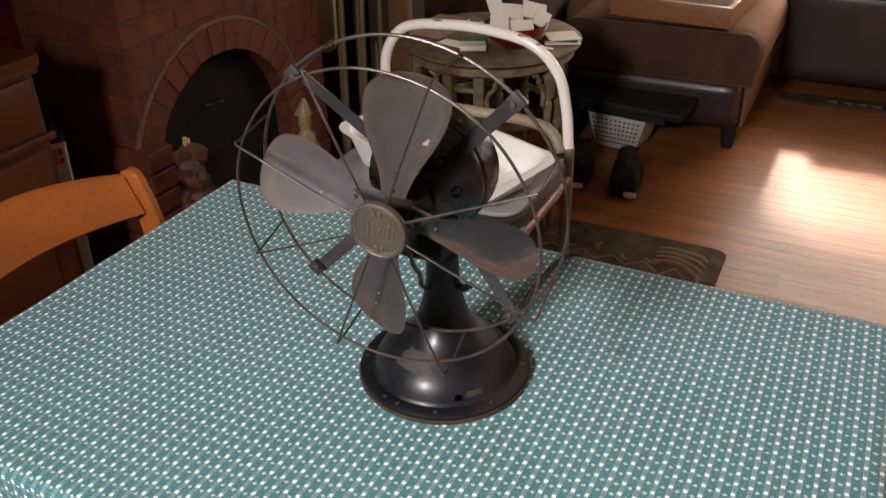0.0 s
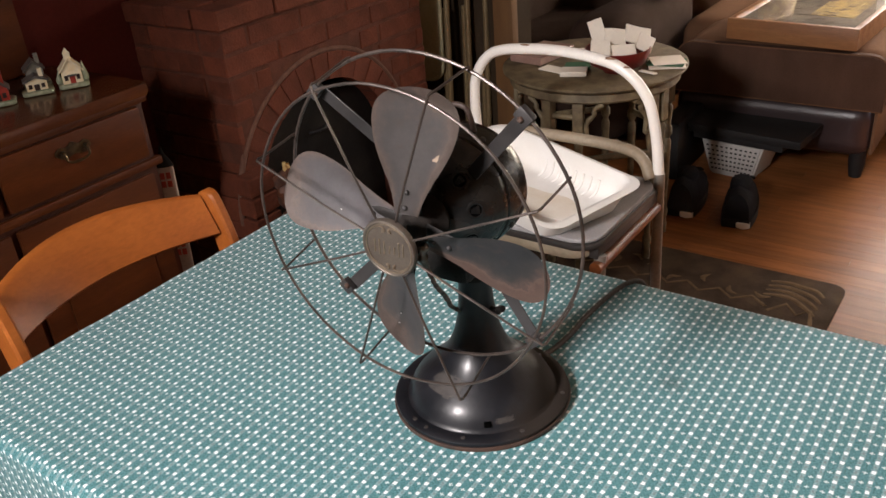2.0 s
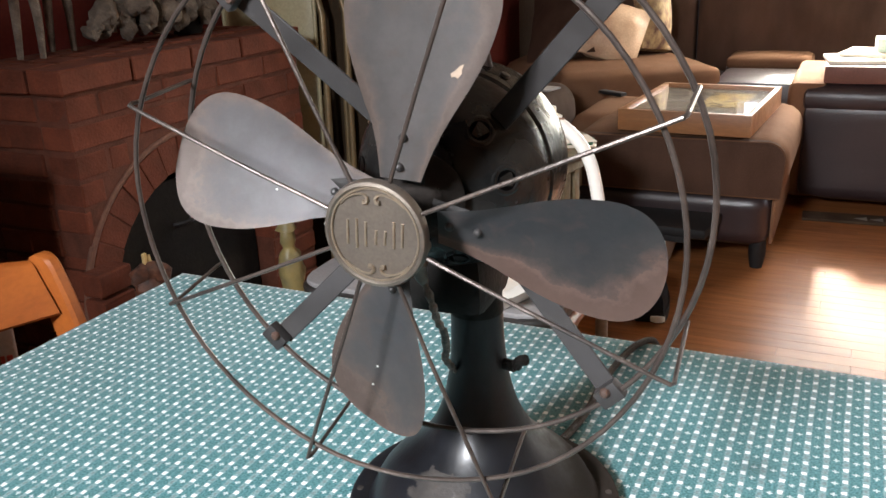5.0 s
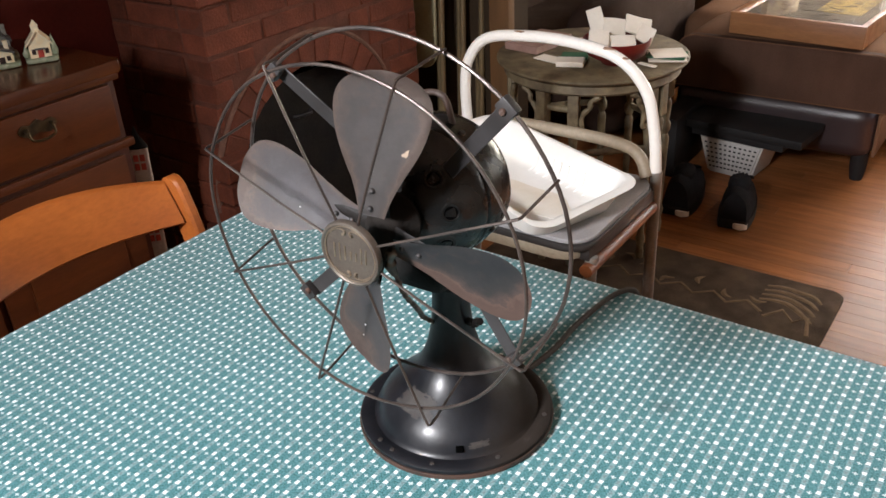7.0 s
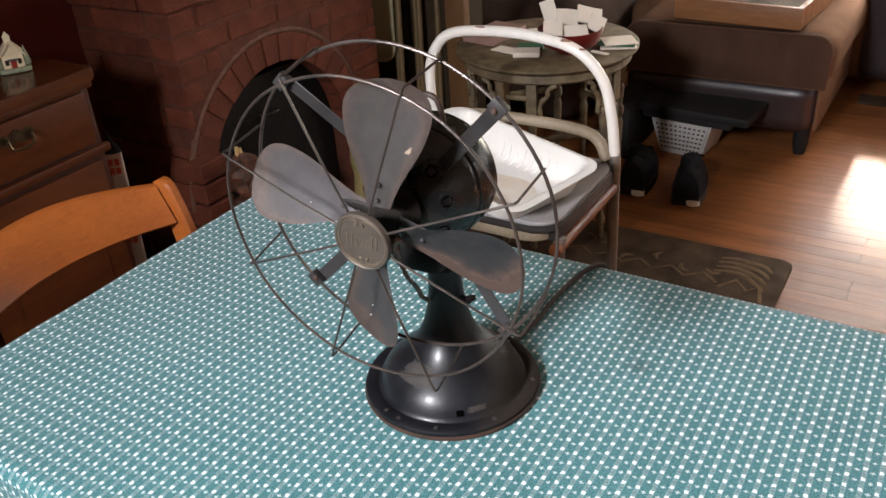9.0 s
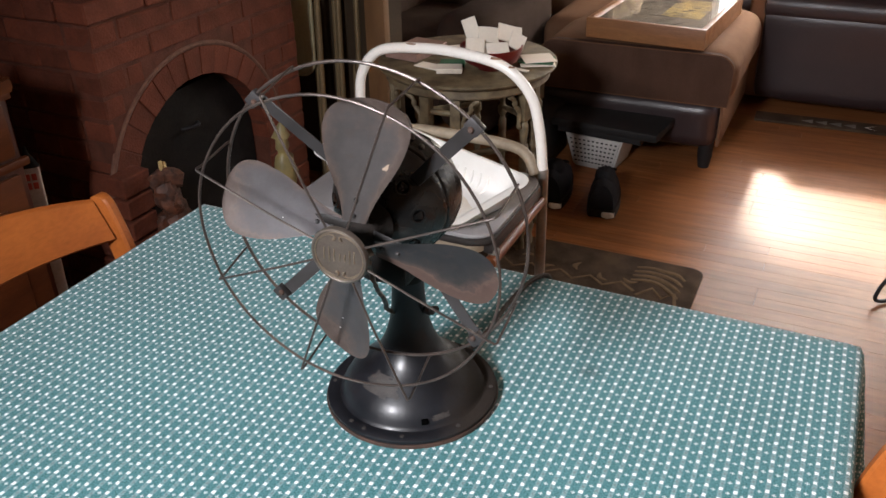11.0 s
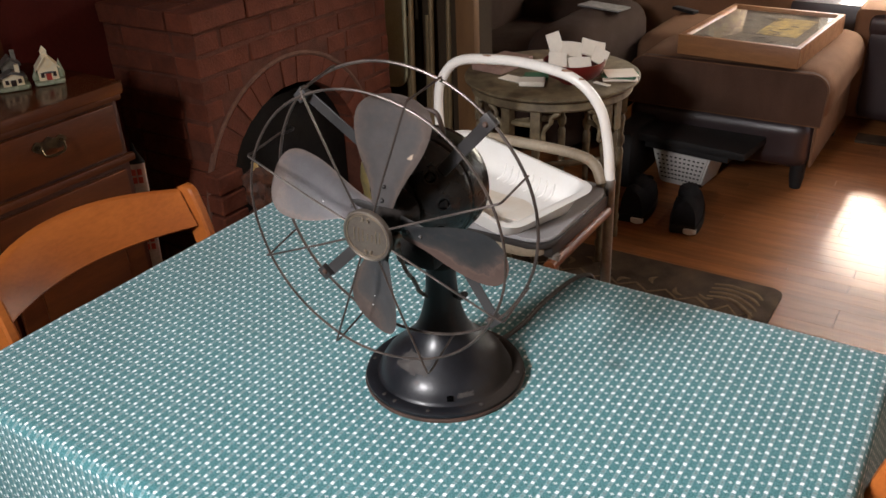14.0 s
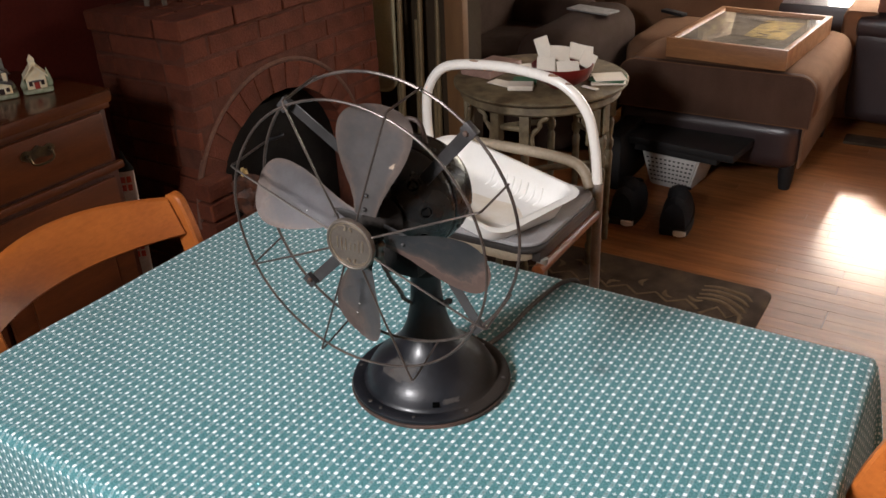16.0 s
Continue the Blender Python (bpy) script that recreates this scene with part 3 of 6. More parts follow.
def fireplace_core():
    """The mortar body: a front with an arched hole, its reveal, and plain sides and top."""
    bm = bmesh.new()
    x = FX - 0.003
    inner, outer = [], []
    steps = 28
    outline = [(AY + R_IN, 0.0)] + [(AY + R_IN * math.cos(math.pi * k / steps), AZ + R_IN * math.sin(math.pi * k / steps)) for k in range(steps + 1)] + [(AY - R_IN, 0.0)]
    z1, y0, y1 = FTOP - 0.01, FY0 + 0.006, FY1 - 0.006
    for y, z in outline:
        if z <= AZ + 1e-6:
            far = (y1 if y > AY else y0, z)
        else:
            d = Vector((y - AY, z - AZ)).normalized()
            k = min(((y1 - AY) / d.x if d.x > 1e-6 else 9), ((y0 - AY) / d.x if d.x < -1e-6 else 9), ((z1 - AZ) / d.y if d.y > 1e-6 else 9))
            far = (AY + k * d.x, AZ + k * d.y)
        inner.append((y, z))
        outer.append(far)
    vi = [bm.verts.new((x, *p)) for p in inner]
    vo = [bm.verts.new((x, *p)) for p in outer]
    vd = [bm.verts.new((x - 0.30, *p)) for p in inner]
    for k in range(len(vi) - 1):
        bm.faces.new((vi[k], vi[k + 1], vo[k + 1], vo[k]))
        bm.faces.new((vi[k], vd[k], vd[k + 1], vi[k + 1]))
    for a, b in (((y0, z1), 0), ((y1, z1), 0)):
        bm.verts.new((x, *a))
    for f in ([(x, y0, 0), (x, y0, z1), (WEST, y0, z1), (WEST, y0, 0)], [(x, y1, 0), (x, y1, z1), (WEST, y1, z1), (WEST, y1, 0)], [(x, y0, z1), (x, y1, z1), (WEST, y1, z1), (WEST, y0, z1)]):
        bm.faces.new([bm.verts.new(p) for p in f])
    # corners of the front above the arch
    for y in (y0, y1):
        near = [p for p in outer if abs(p[0] - y) < 1e-6 and p[1] > AZ]
        tops = [p for p in outer if abs(p[1] - z1) < 1e-6]
        if near and tops:
            a = max(near, key=lambda p: p[1])
            b = min(tops, key=lambda p: abs(p[0] - y))
            bm.faces.new([bm.verts.new((x, *p)) for p in (a, (y, z1), b)])
    return bm


part("mortar", fireplace_core(), MORTAR, fireplace, "grey brown mortar joints", smooth=False)
part("firebox", box(FX - 0.31, FX - 0.30, FY0 + 0.02, FY1 - 0.02, 0.0, FTOP - 0.05), SOOT, fireplace, "soot black back of the firebox", smooth=False)
part("fire_screen", box(FX - 0.07, FX - 0.06, AY - R_IN + 0.005, AY + R_IN - 0.005, 0.0, AZ + R_IN * 0.86, 0.003), SOOT, fireplace, "sooty black metal fire screen", smooth=False)
part("screen_handle", tube(smooth_line([(FX - 0.06, AY - 0.03, 0.50), (FX - 0.035, AY - 0.01, 0.505), (FX - 0.035, AY + 0.02, 0.505), (FX - 0.06, AY + 0.04, 0.50)], 4), 0.006), BLACK_PLASTIC, fireplace)

# ---- dining table and its cloth ----
TX, TY, TZ = 1.094, -0.685, 0.76
table = thing("dining_table", "wooden dining table hidden under a teal cloth", "table", pose(TX / 2, TY / 2, 0))
part("tabletop", box(-TX / 2 + 0.004, TX / 2 - 0.004, TY / 2 + 0.004, -TY / 2 - 0.004, 0.725, TZ - 0.004, 0.004), CHERRY_PLAIN, table)
for sx in (-1, 1):
    for sy in (-1, 1):
        part("leg", lathe([(0, 0), (0.018, 0), (0.022, 0.3), (0.03, 0.5), (0.03, 0.7), (0, 0.7)], 12, centre=(sx * 0.42, sy * 0.25)), CHERRY_PLAIN, table)


def tablecloth():
    bm = bmesh.new()
    uvl = bm.loops.layers.uv.new("UVMap")
    drop, step, r = 0.30, 0.0125, 0.010
    us = np.arange(-drop, TX + drop + 1e-6, step)
    vs = np.arange(TY - drop, drop + 1e-6, step)
    grid, where = {}, {}
    for i, u in enumerate(us):
        for j, v in enumerate(vs):
            cu, cv = min(max(u, 0), TX), min(max(v, TY), 0)
            d = Vector((u - cu, v - cv))
            if d.length > drop * 1.16:
                continue
            z = TZ + 0.0009 * noise.noise(Vector((u * 9, v * 9, 0))) + 0.0007 * noise.noise(Vector((u * 30, v * 30, 4)))
            p = Vector((cu, cv, z))
            if d.length > 1e-9:
                o = d.normalized()
                s = d.length
                bend = min(s / (r * 1.57), 1.0) * math.pi / 2
                p.x += o.x * r * math.sin(bend)
                p.y += o.y * r * math.sin(bend)
                p.z = TZ - r * (1 - math.cos(bend)) - max(0, s - r * 1.57)
                run = (u * abs(o.y) + v * abs(o.x)) * 1.0
                corner = abs(o.x) * abs(o.y) * 2
                wave = (math.sin(run * 21 + 1.3) * 0.4 + math.sin(run * 9) * 0.5 + 0.4) * 0.008 * (s / drop) + corner * 0.045 * (s / drop) + max(0.0, o.x) * 0.030 * (s / drop) ** 0.7
                p.x += o.x * wave
                p.y += o.y * wave
            grid[i, j] = bm.verts.new(p)
            where[grid[i, j]] = (u, v)
    for i in range(len(us) - 1):
        for j in range(len(vs) - 1):
            q = [grid.get(k) for k in ((i, j), (i + 1, j), (i + 1, j + 1), (i, j + 1))]
            if all(q):
                f = bm.faces.new(q)
                for l in f.loops:
                    l[uvl].uv = where[l.vert]
    return bm


cloth = tagged(part("tablecloth", tablecloth(), CLOTH, flat_angle=180), "teal tablecloth woven with white squares and crosses on the table", "tablecloth")

# ---- the fan ----
BASE = Vector((0.596, -0.326, TZ + 0.001))
fan = thing("desk_fan", "antique black desk fan with steel blades in a wire cage", "fan", Matrix.Translation(BASE))
FRONT = Vector((0.0387, -0.9989, -0.0259)).normalized()
RIGHT = FRONT.cross(Vector((0, 0, -1))).normalized()
RIGHT = RIGHT if RIGHT.x > 0 else -RIGHT
UP = RIGHT.cross(-FRONT)
UP = UP if UP.z > 0 else -UP
HEAD_AT = Vector((0.6025, -0.4696, 1.0379)) - BASE
HEAD = Matrix(((RIGHT.x, UP.x, FRONT.x, HEAD_AT.x), (RIGHT.y, UP.y, FRONT.y, HEAD_AT.y), (RIGHT.z, UP.z, FRONT.z, HEAD_AT.z), (0, 0, 0, 1)))


def head(name, bm, mat, parent=None, label="", **kw):
    """A part given in the fan head's own frame: x right, y up, z to the front."""
    return part(name, moved(bm, HEAD), mat, parent or fan, label, **kw)


def polar(r, a, w=0.0):
    return Vector((r * math.cos(radians(a)), r * math.sin(radians(a)), w))


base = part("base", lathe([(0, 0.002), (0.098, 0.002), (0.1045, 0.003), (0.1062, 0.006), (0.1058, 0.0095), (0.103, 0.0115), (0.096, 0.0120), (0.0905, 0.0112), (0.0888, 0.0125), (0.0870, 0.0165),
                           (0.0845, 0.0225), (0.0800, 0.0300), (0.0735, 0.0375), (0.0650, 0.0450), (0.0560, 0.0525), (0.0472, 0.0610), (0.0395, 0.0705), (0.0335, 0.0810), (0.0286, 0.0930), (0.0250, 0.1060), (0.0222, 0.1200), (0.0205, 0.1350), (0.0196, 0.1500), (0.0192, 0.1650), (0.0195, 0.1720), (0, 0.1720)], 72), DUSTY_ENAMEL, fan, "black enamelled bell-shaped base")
part("rim", lathe([(0.1040, 0.0), (0.1072, 0.0), (0.1078, 0.0025), (0.1072, 0.0052), (0.1040, 0.0052)], 72), RUSTY_RIM, base, "rusty bottom rim")
for a in (20, 110, 200, 250, 262, 290, 330):
    part("screw", moved(lathe([(0, 0), (0.0028, 0), (0.0026, 0.0012), (0, 0.0015)], 10), pose(0.0985 * math.cos(radians(a)), 0.0985 * math.sin(radians(a)), 0.0114)), SPOT, base)


def base_point(a, z, lift=0.0):
    """A place on the bell at a height, by its turning profile."""
    prof = ((0.0870, 0.0165), (0.0845, 0.0225), (0.0800, 0.0300), (0.0735, 0.0375), (0.0650, 0.0450), (0.0560, 0.0525), (0.0475, 0.0610), (0.0405, 0.0705))
    for (r0, z0), (r1, z1) in zip(prof, prof[1:]):
        if z0 <= z <= z1:
            r = r0 + (r1 - r0) * (z - z0) / (z1 - z0) + lift
            return Vector((r * math.cos(radians(a)), r * math.sin(radians(a)), z + lift * 0.7))
    return Vector((0, 0, z))


def base_patch(a0, a1, z0, z1, seed):
    """A thin scuffed skin on the bell, its edge torn by noise."""
    bm = bmesh.new()
    na, nz = 30, 18
    g = {}
    for i in range(na + 1):
        for j in range(nz + 1):
            g[i, j] = bm.verts.new(base_point(a0 + (a1 - a0) * i / na, z0 + (z1 - z0) * j / nz, 0.0004))
    for i in range(na):
        for j in range(nz):
            u, v = (i + 0.5) / na - 0.5, (j + 0.5) / nz - 0.5
            if max(abs(u), abs(v)) * 0.6 + math.hypot(u, v) * 0.4 < 0.40 + 0.16 * noise.noise(Vector((u * 6, v * 5, seed))) + 0.07 * noise.noise(Vector((u * 19, v * 15, seed))):
                bm.faces.new((g[i, j], g[i + 1, j], g[i + 1, j + 1], g[i, j + 1]))
    bmesh.ops.delete(bm, geom=[v for v in bm.verts if not v.link_faces], context="VERTS")
    return bm


part("worn_patch", base_patch(236, 289, 0.038, 0.060, 2.0), SPOT, base, "scuffed bare patch where a label has worn away")
part("worn_patch", base_patch(312, 330, 0.0185, 0.0260, 5.0), SPOT, base, "small scuffed patch beside the hole")
part("slot", moved(box(-0.004, 0.004, -0.0022, 0.002, -0.0035, 0.0035, 0.0008), Matrix.Translation(base_point(307, 0.0205)) @ pose(0, 0, 0, -30, 0, 33)), HOLE, base, "small square hole")

neck = part("neck", lathe([(0, 0.168), (0.0196, 0.168), (0.0196, 0.172), (0.0190, 0.178), (0.0190, 0.222), (0.0215, 0.228), (0.0240, 0.236), (0.0235, 0.246), (0.019, 0.262), (0, 0.262)], 36), NECK_BLACK, fan, "black upright neck")
moved_knob = tube([(0.018, 0, 0.128), (0.030, -0.002, 0.128)], 0.0045, 10)
knob = part("wing_screw", moved_knob, NECK_BLACK, fan, "small black wing screw on the neck")
bmw = tube(smooth_line([(0.031, -0.002, 0.128), (0.034, -0.004, 0.134), (0.040, -0.006, 0.137)], 4), [0.004] * 9, 8, bm=None)
part("wing", bmw, NECK_BLACK, knob)

# motor housing: a drum with a rounded, vented front, a band and a domed back
AXIS = Matrix.Translation((-0.0030, 0.0, 0.0))
motor = head("motor_housing", moved(lathe([(0, -0.060), (0.015, -0.060), (0.018, -0.0605), (0.0205, -0.063), (0.0220, -0.0655), (0.028, -0.0675), (0.037, -0.0708), (0.0455, -0.0762), (0.0525, -0.0832), (0.0580, -0.0912), (0.0620, -0.1000), (0.0647, -0.1090), (0.0660, -0.1160), (0.0656, -0.1172), (0.0650, -0.1180), (0.0657, -0.1188), (0.0672, -0.1200),
                                     (0.0682, -0.132), (0.0682, -0.148), (0.0662, -0.158), (0.060, -0.168), (0.048, -0.176), (0.028, -0.181), (0, -0.183)], 64), AXIS), MOTOR_BLACK, None, "black bell-shaped motor housing with vent holes")
WORN_EDGE = material("rubbed_enamel_edge", (0.055, 0.052, 0.050), 0.35, 0.3, (0.03, 0.028, 0.027), 40)
for a in range(9):
    ang = 8 + 40 * a
    p = polar(0.0500, ang, -0.0806)
    m = AXIS @ Matrix.Translation(p) @ Matrix.Rotation(radians(ang), 4, "Z") @ Matrix.Rotation(radians(46), 4, "Y")
    head("vent_ring", moved(lathe([(0.0112, -0.0020), (0.0094, -0.0004), (0.0080, 0.0001), (0.0069, -0.0002), (0.0060, -0.0012)], 22), m), MOTOR_BLACK, motor)
    head("vent_hole", moved(lathe([(0.0, -0.0002), (0.0063, -0.0002), (0.0063, -0.001), (0, -0.001)], 22), m), HOLE, motor, "dark vent hole")
for a in (62, 152, 242, 332):
    head("motor_screw", moved(lathe([(0, 0.0026), (0.0030, 0.0020), (0.0036, 0.0), (0, 0.0)], 12), AXIS @ Matrix.Translation(polar(0.0676, a, -0.132)) @ Matrix.Rotation(radians(a), 4, "Z") @ Matrix.Rotation(radians(90), 4, "Y")), WORN_EDGE, motor)
head("gear_knuckle", lathe([(0, -0.064), (0.026, -0.064), (0.027, -0.060), (0.022, -0.052), (0.020, -0.046), (0, -0.046)], 32), SOOT, motor)
head("neck_yoke", moved(box(-0.034, 0.024, -0.094, -0.050, -0.152, -0.088, 0.010), Matrix.Identity(4)), NECK_BLACK, motor, "black casting that joins motor and neck")
head("carrying_loop", tube(smooth_line([polar(0.066, 112, -0.135), polar(0.084, 106, -0.135), polar(0.092, 95, -0.137), polar(0.089, 84, -0.137), polar(0.066, 76, -0.138)], 6), 0.0030, 10), RUSTY_RIM, motor, "bent iron carrying loop")

# blades on a spider
spider = head("hub", lathe([(0, -0.060), (0.012, -0.060), (0.019, -0.056), (0.020, -0.044), (0.016, -0.037), (0.010, -0.034), (0, -0.033)], 32), SOOT, None, "black cast hub")
HALF = ((0.024, 0.0115), (0.0385, 0.0148), (0.053, 0.0196), (0.0675, 0.0260), (0.082, 0.0325), (0.0965, 0.0376), (0.111, 0.0406), (0.1225, 0.0412), (0.132, 0.0392), (0.1398, 0.0341), (0.1455, 0.0258), (0.1494, 0.0149), (0.1508, 0.004))
HALF = [(p.x, p.y) for p in smooth_line([(r, h, 0) for r, h in HALF], 3)]
TWIST = radians(17.4)
# angle on the hub and how far each blade is bent to the front
BENT = {80.3: -0.117, 166.7: 0.126, 256.6: -0.057, 351.5: -0.076}


def blade_point(angle, r, s, lift=0.0, h=0.0):
    """A place on a blade, r out along its middle and s across it; h is the blade's half width there, for its hollow."""
    a = radians(angle)
    hollow = 0.10 * h * ((s / h) ** 2 - 0.4) * (1 if r > 0.06 else 0.4) if h else 0.0
    w = -0.0303 + s * math.sin(TWIST) + BENT[angle] * (r - 0.09) + hollow
    n = Vector((math.sin(TWIST) * math.sin(a), -math.sin(TWIST) * math.cos(a), math.cos(TWIST)))
    return Vector((0.0005 + r * math.cos(a) - s * math.cos(TWIST) * math.sin(a), -0.0018 + r * math.sin(a) + s * math.cos(TWIST) * math.cos(a), w)) + n * lift


def fan_blade(angle):
    bm = bmesh.new()
    uvl = bm.loops.layers.uv.new("UVMap")
    rows, uvs = [], {}
    cols = 16
    for r, h in HALF:
        row = []
        for k in range(cols + 1):
            s = -1 + 2 * k / cols
            v = bm.verts.new(blade_point(angle, r, s * h, 0.0, h))
            edge = max(abs(s) ** 2.2 * 0.92, ((r - 0.03) / 0.1208) ** 4)
            uvs[v] = (s * 0.5 + 0.5, min(1.0, edge))
            row.append(v)
        rows.append(row)
    for a, b in zip(rows, rows[1:]):
        for k in range(cols):
            f = bm.faces.new((a[k], a[k + 1], b[k + 1], b[k]))
            for l in f.loops:
                l[uvl].uv = uvs[l.vert]
    bmesh.ops.solidify(bm, geom=bm.faces[:], thickness=0.0011)
    return bm


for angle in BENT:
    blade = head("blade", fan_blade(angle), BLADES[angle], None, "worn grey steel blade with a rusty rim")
    for r in (0.031, 0.0475):
        head("rivet", moved(lathe([(0, 0.0022), (0.0014, 0.0019), (0.0024, 0.0009), (0.0026, -0.001), (0, -0.001)], 10), Matrix.Translation(blade_point(angle, r, 0.002, 0.0006)) @ Matrix.Rotation(radians(angle), 4, "Z") @ Matrix.Rotation(TWIST, 4, "X")), STEEL, blade)
    arm = tube([polar(0.012, angle, -0.040), blade_point(angle, 0.066, 0.0, -0.0045)], [0.009, 0.0065], 8, flat=0.3)
    head("blade_arm", arm, NECK_BLACK, blade)

# cage
rng = random.Random(5)


def cage_ring(r, w, shift, seed, n=72):
    """A wire ring of the old cage, pressed a little out of round."""
    pts = []
    for k in range(n):
        a = 2 * math.pi * k / n
        q = Vector((math.cos(a) * 2, math.sin(a) * 2, seed))
        rr = r + 0.0011 * noise.noise(q)
        pts.append(Vector((shift[0] + rr * math.cos(a), shift[1] + 0.975 * rr * math.sin(a), w + 0.0013 * noise.noise(q + Vector((0, 0, 9))))))
    return pts


R_FRONT, R_BACK, W_BACK, BACK_SHIFT = 0.1637, 0.1719, -0.0642, Vector((-0.0024, 0.0021, 0))


def back_point(a, dr=0.0, dw=0.0):
    c, s = math.cos(radians(a)), math.sin(radians(a))
    return Vector((BACK_SHIFT.x + (R_BACK + dr) * c, BACK_SHIFT.y + 0.975 * (R_BACK + dr) * s, W_BACK + dw))


front_ring = head("front_ring", tube(cage_ring(R_FRONT, 0.0, (0, 0), 1), 0.00152, 8, True), WIRE, None, "thin aged steel front ring")
back_ring = head("back_ring", tube(cage_ring(R_BACK, W_BACK, BACK_SHIFT, 4), 0.00182, 8, True), WIRE, None, "thicker aged steel back ring")
for a, knee in ((23.1, 0.1742), (68.5, 0.1690), (114.0, 0.1665), (157.9, 0.1703), (202.6, 0.1672), (248.2, 0.1734), (290.8, 0.1779), (337.0, 0.1740)):
    pts = [polar(0.020, a, 0.0035), polar(0.08, a + rng.uniform(-0.4, 0.4), 0.0040), polar(knee - 0.010, a, 0.0030), polar(knee - 0.001, a, 0.0022), polar(knee + 0.0004, a, -0.0010), polar(knee, a, -0.007), back_point(a, 0.0025, 0.004), back_point(a, 0.0022, -0.001)]
    head("spoke", tube(pts, 0.00128, 8), WIRE, None, "thin steel cage wire bent back at the rim")

BADGE_W = Matrix.Translation((0.0012, -0.0007, 0.0052))
badge = head("badge", moved(lathe([(0, -0.0045), (0.028, -0.0045), (0.0305, -0.003), (0.0308, 0.0010), (0.0298, 0.0030), (0.0280, 0.0034), (0.0266, 0.0020), (0.0262, 0.0012), (0, 0.0012)], 56), BADGE_W), BADGE, None, "round aged brass badge with raised scrolls")
head("badge_border", moved(tube([polar(0.0262, 6 * k, 0.0019) for k in range(60)], 0.0008, 6, True), BADGE_W), BADGE_RAISED, badge)
for sy in (1, -1):
    for sx in (1, -1):
        pts = [(sx * 0.0190, sy * 0.0165, 0.0016), (sx * 0.0150, sy * 0.0200, 0.0018), (sx * 0.0095, sy * 0.0224, 0.002), (sx * 0.0050, sy * 0.0228, 0.002), (sx * 0.0026, sy * 0.0210, 0.002), (sx * 0.0030, sy * 0.0186, 0.002), (sx * 0.0050, sy * 0.0184, 0.002)]
        line = smooth_line(pts, 5)
        head("scroll", moved(tube(line, [0.0006 + 0.0010 * (k / (len(line) - 1)) ** 2 for k in range(len(line))], 6), BADGE_W), BADGE_RAISED, badge)
# the maker's raised mark is kept as plain bars of its size
for x, lo, hi in ((-0.0165, -0.0065, 0.0075), (-0.0110, -0.0085, 0.0085), (-0.0055, -0.0070, 0.0070), (0.0005, -0.0055, 0.0025), (0.0060, -0.0055, 0.0025), (0.0115, -0.0070, 0.0080), (0.0165, -0.0060, 0.0075)):
    head("raised_bar", moved(tube([(x - 0.0006, lo, 0.0013), (x, (lo + hi) / 2, 0.0016), (x + 0.0006, hi, 0.0013)], 0.00085, 6), BADGE_W), BADGE_RAISED, badge)

# four flat arms from the motor to the back ring, with clamps
for a in (46, 135, 224.5, 313.5):
    inner, outer = polar(0.052, a, -0.093), back_point(a, -0.003, -0.004)
    d = (outer - inner)
    m = Matrix.Translation((inner + outer) / 2) @ Matrix.Rotation(radians(a), 4, "Z") @ Matrix.Rotation(-math.atan2(d.z, Vector((d.x, d.y)).length), 4, "Y")
    strip = head("strut", moved(box(-d.length / 2, d.length / 2, -0.0072, 0.0072, -0.0009, 0.0009, 0.0006, 1), m), STEEL, None, "flat grey steel strut")
    mc = Matrix.Translation(back_point(a, -0.001)) @ Matrix.Rotation(radians(a), 4, "Z")
    clamp = head("clamp", moved(box(-0.007, 0.0055, -0.0085, 0.0085, -0.0042, 0.0046, 0.0015), mc), STEEL, strip, "folded steel clamp")
    head("clamp_screw", moved(lathe([(0, 0.0075), (0.0022, 0.0072), (0.0034, 0.0058), (0.0034, 0.004), (0, 0.004)], 8), mc @ Matrix.Translation((-0.004, 0, 0))), RUSTY_RIM, clamp)

# wiring under the motor, and the cord across the table
lug = head("oil_cup", tube(smooth_line([(0.004, -0.020, -0.046), (0.003, -0.030, -0.043), (0.0, -0.040, -0.046), (0.001, -0.052, -0.050)], 5), [0.003, 0.004, 0.0065, 0.007, 0.006, 0.0045, 0.0035, 0.0045, 0.006, 0.0065, 0.006, 0.005, 0.0045, 0.004, 0.0035, 0.003], 10), material("dirty_nickel", (0.22, 0.20, 0.18), 0.4, 0.8, (0.10, 0.075, 0.06), 60), None, "small dirty nickel fitting under the hub")
head("motor_lead", tube(smooth_line([(0.001, -0.050, -0.050), (0.005, -0.067, -0.052), (0.004, -0.082, -0.060), (0.004, -0.096, -0.070), (0.000, -0.108, -0.080), (-0.004, -0.120, -0.090), (-0.010, -0.132, -0.100), (-0.013, -0.144, -0.112), (-0.012, -0.156, -0.124)], 6), [0.0024 + 0.0007 * math.sin(k * 1.9) for k in range(49)], 8), material("frayed_grey_lead", (0.045, 0.038, 0.033), 0.6, 0.2, (0.20, 0.17, 0.15), 120, 0.4, 0.6, 400), None, "short frayed cloth-covered motor lead")
chip = bmesh.new()
for k in range(9):
    t = 2 * math.pi * k / 9
    rr = 0.0048 * (1 + 0.35 * math.sin(3 * t + 1))
    chip.verts.new(blade_point(80.3, 0.0860 + rr * math.cos(t) * 0.75 + rr * 0.2 * math.sin(t), -0.0225 + rr * 0.42 * math.sin(t) - rr * 0.5 * math.cos(t), 0.0006, 0.034))
chip.faces.new(list(chip.verts))
blades_made = [o for o in fan.children if o.name.startswith("blade")]
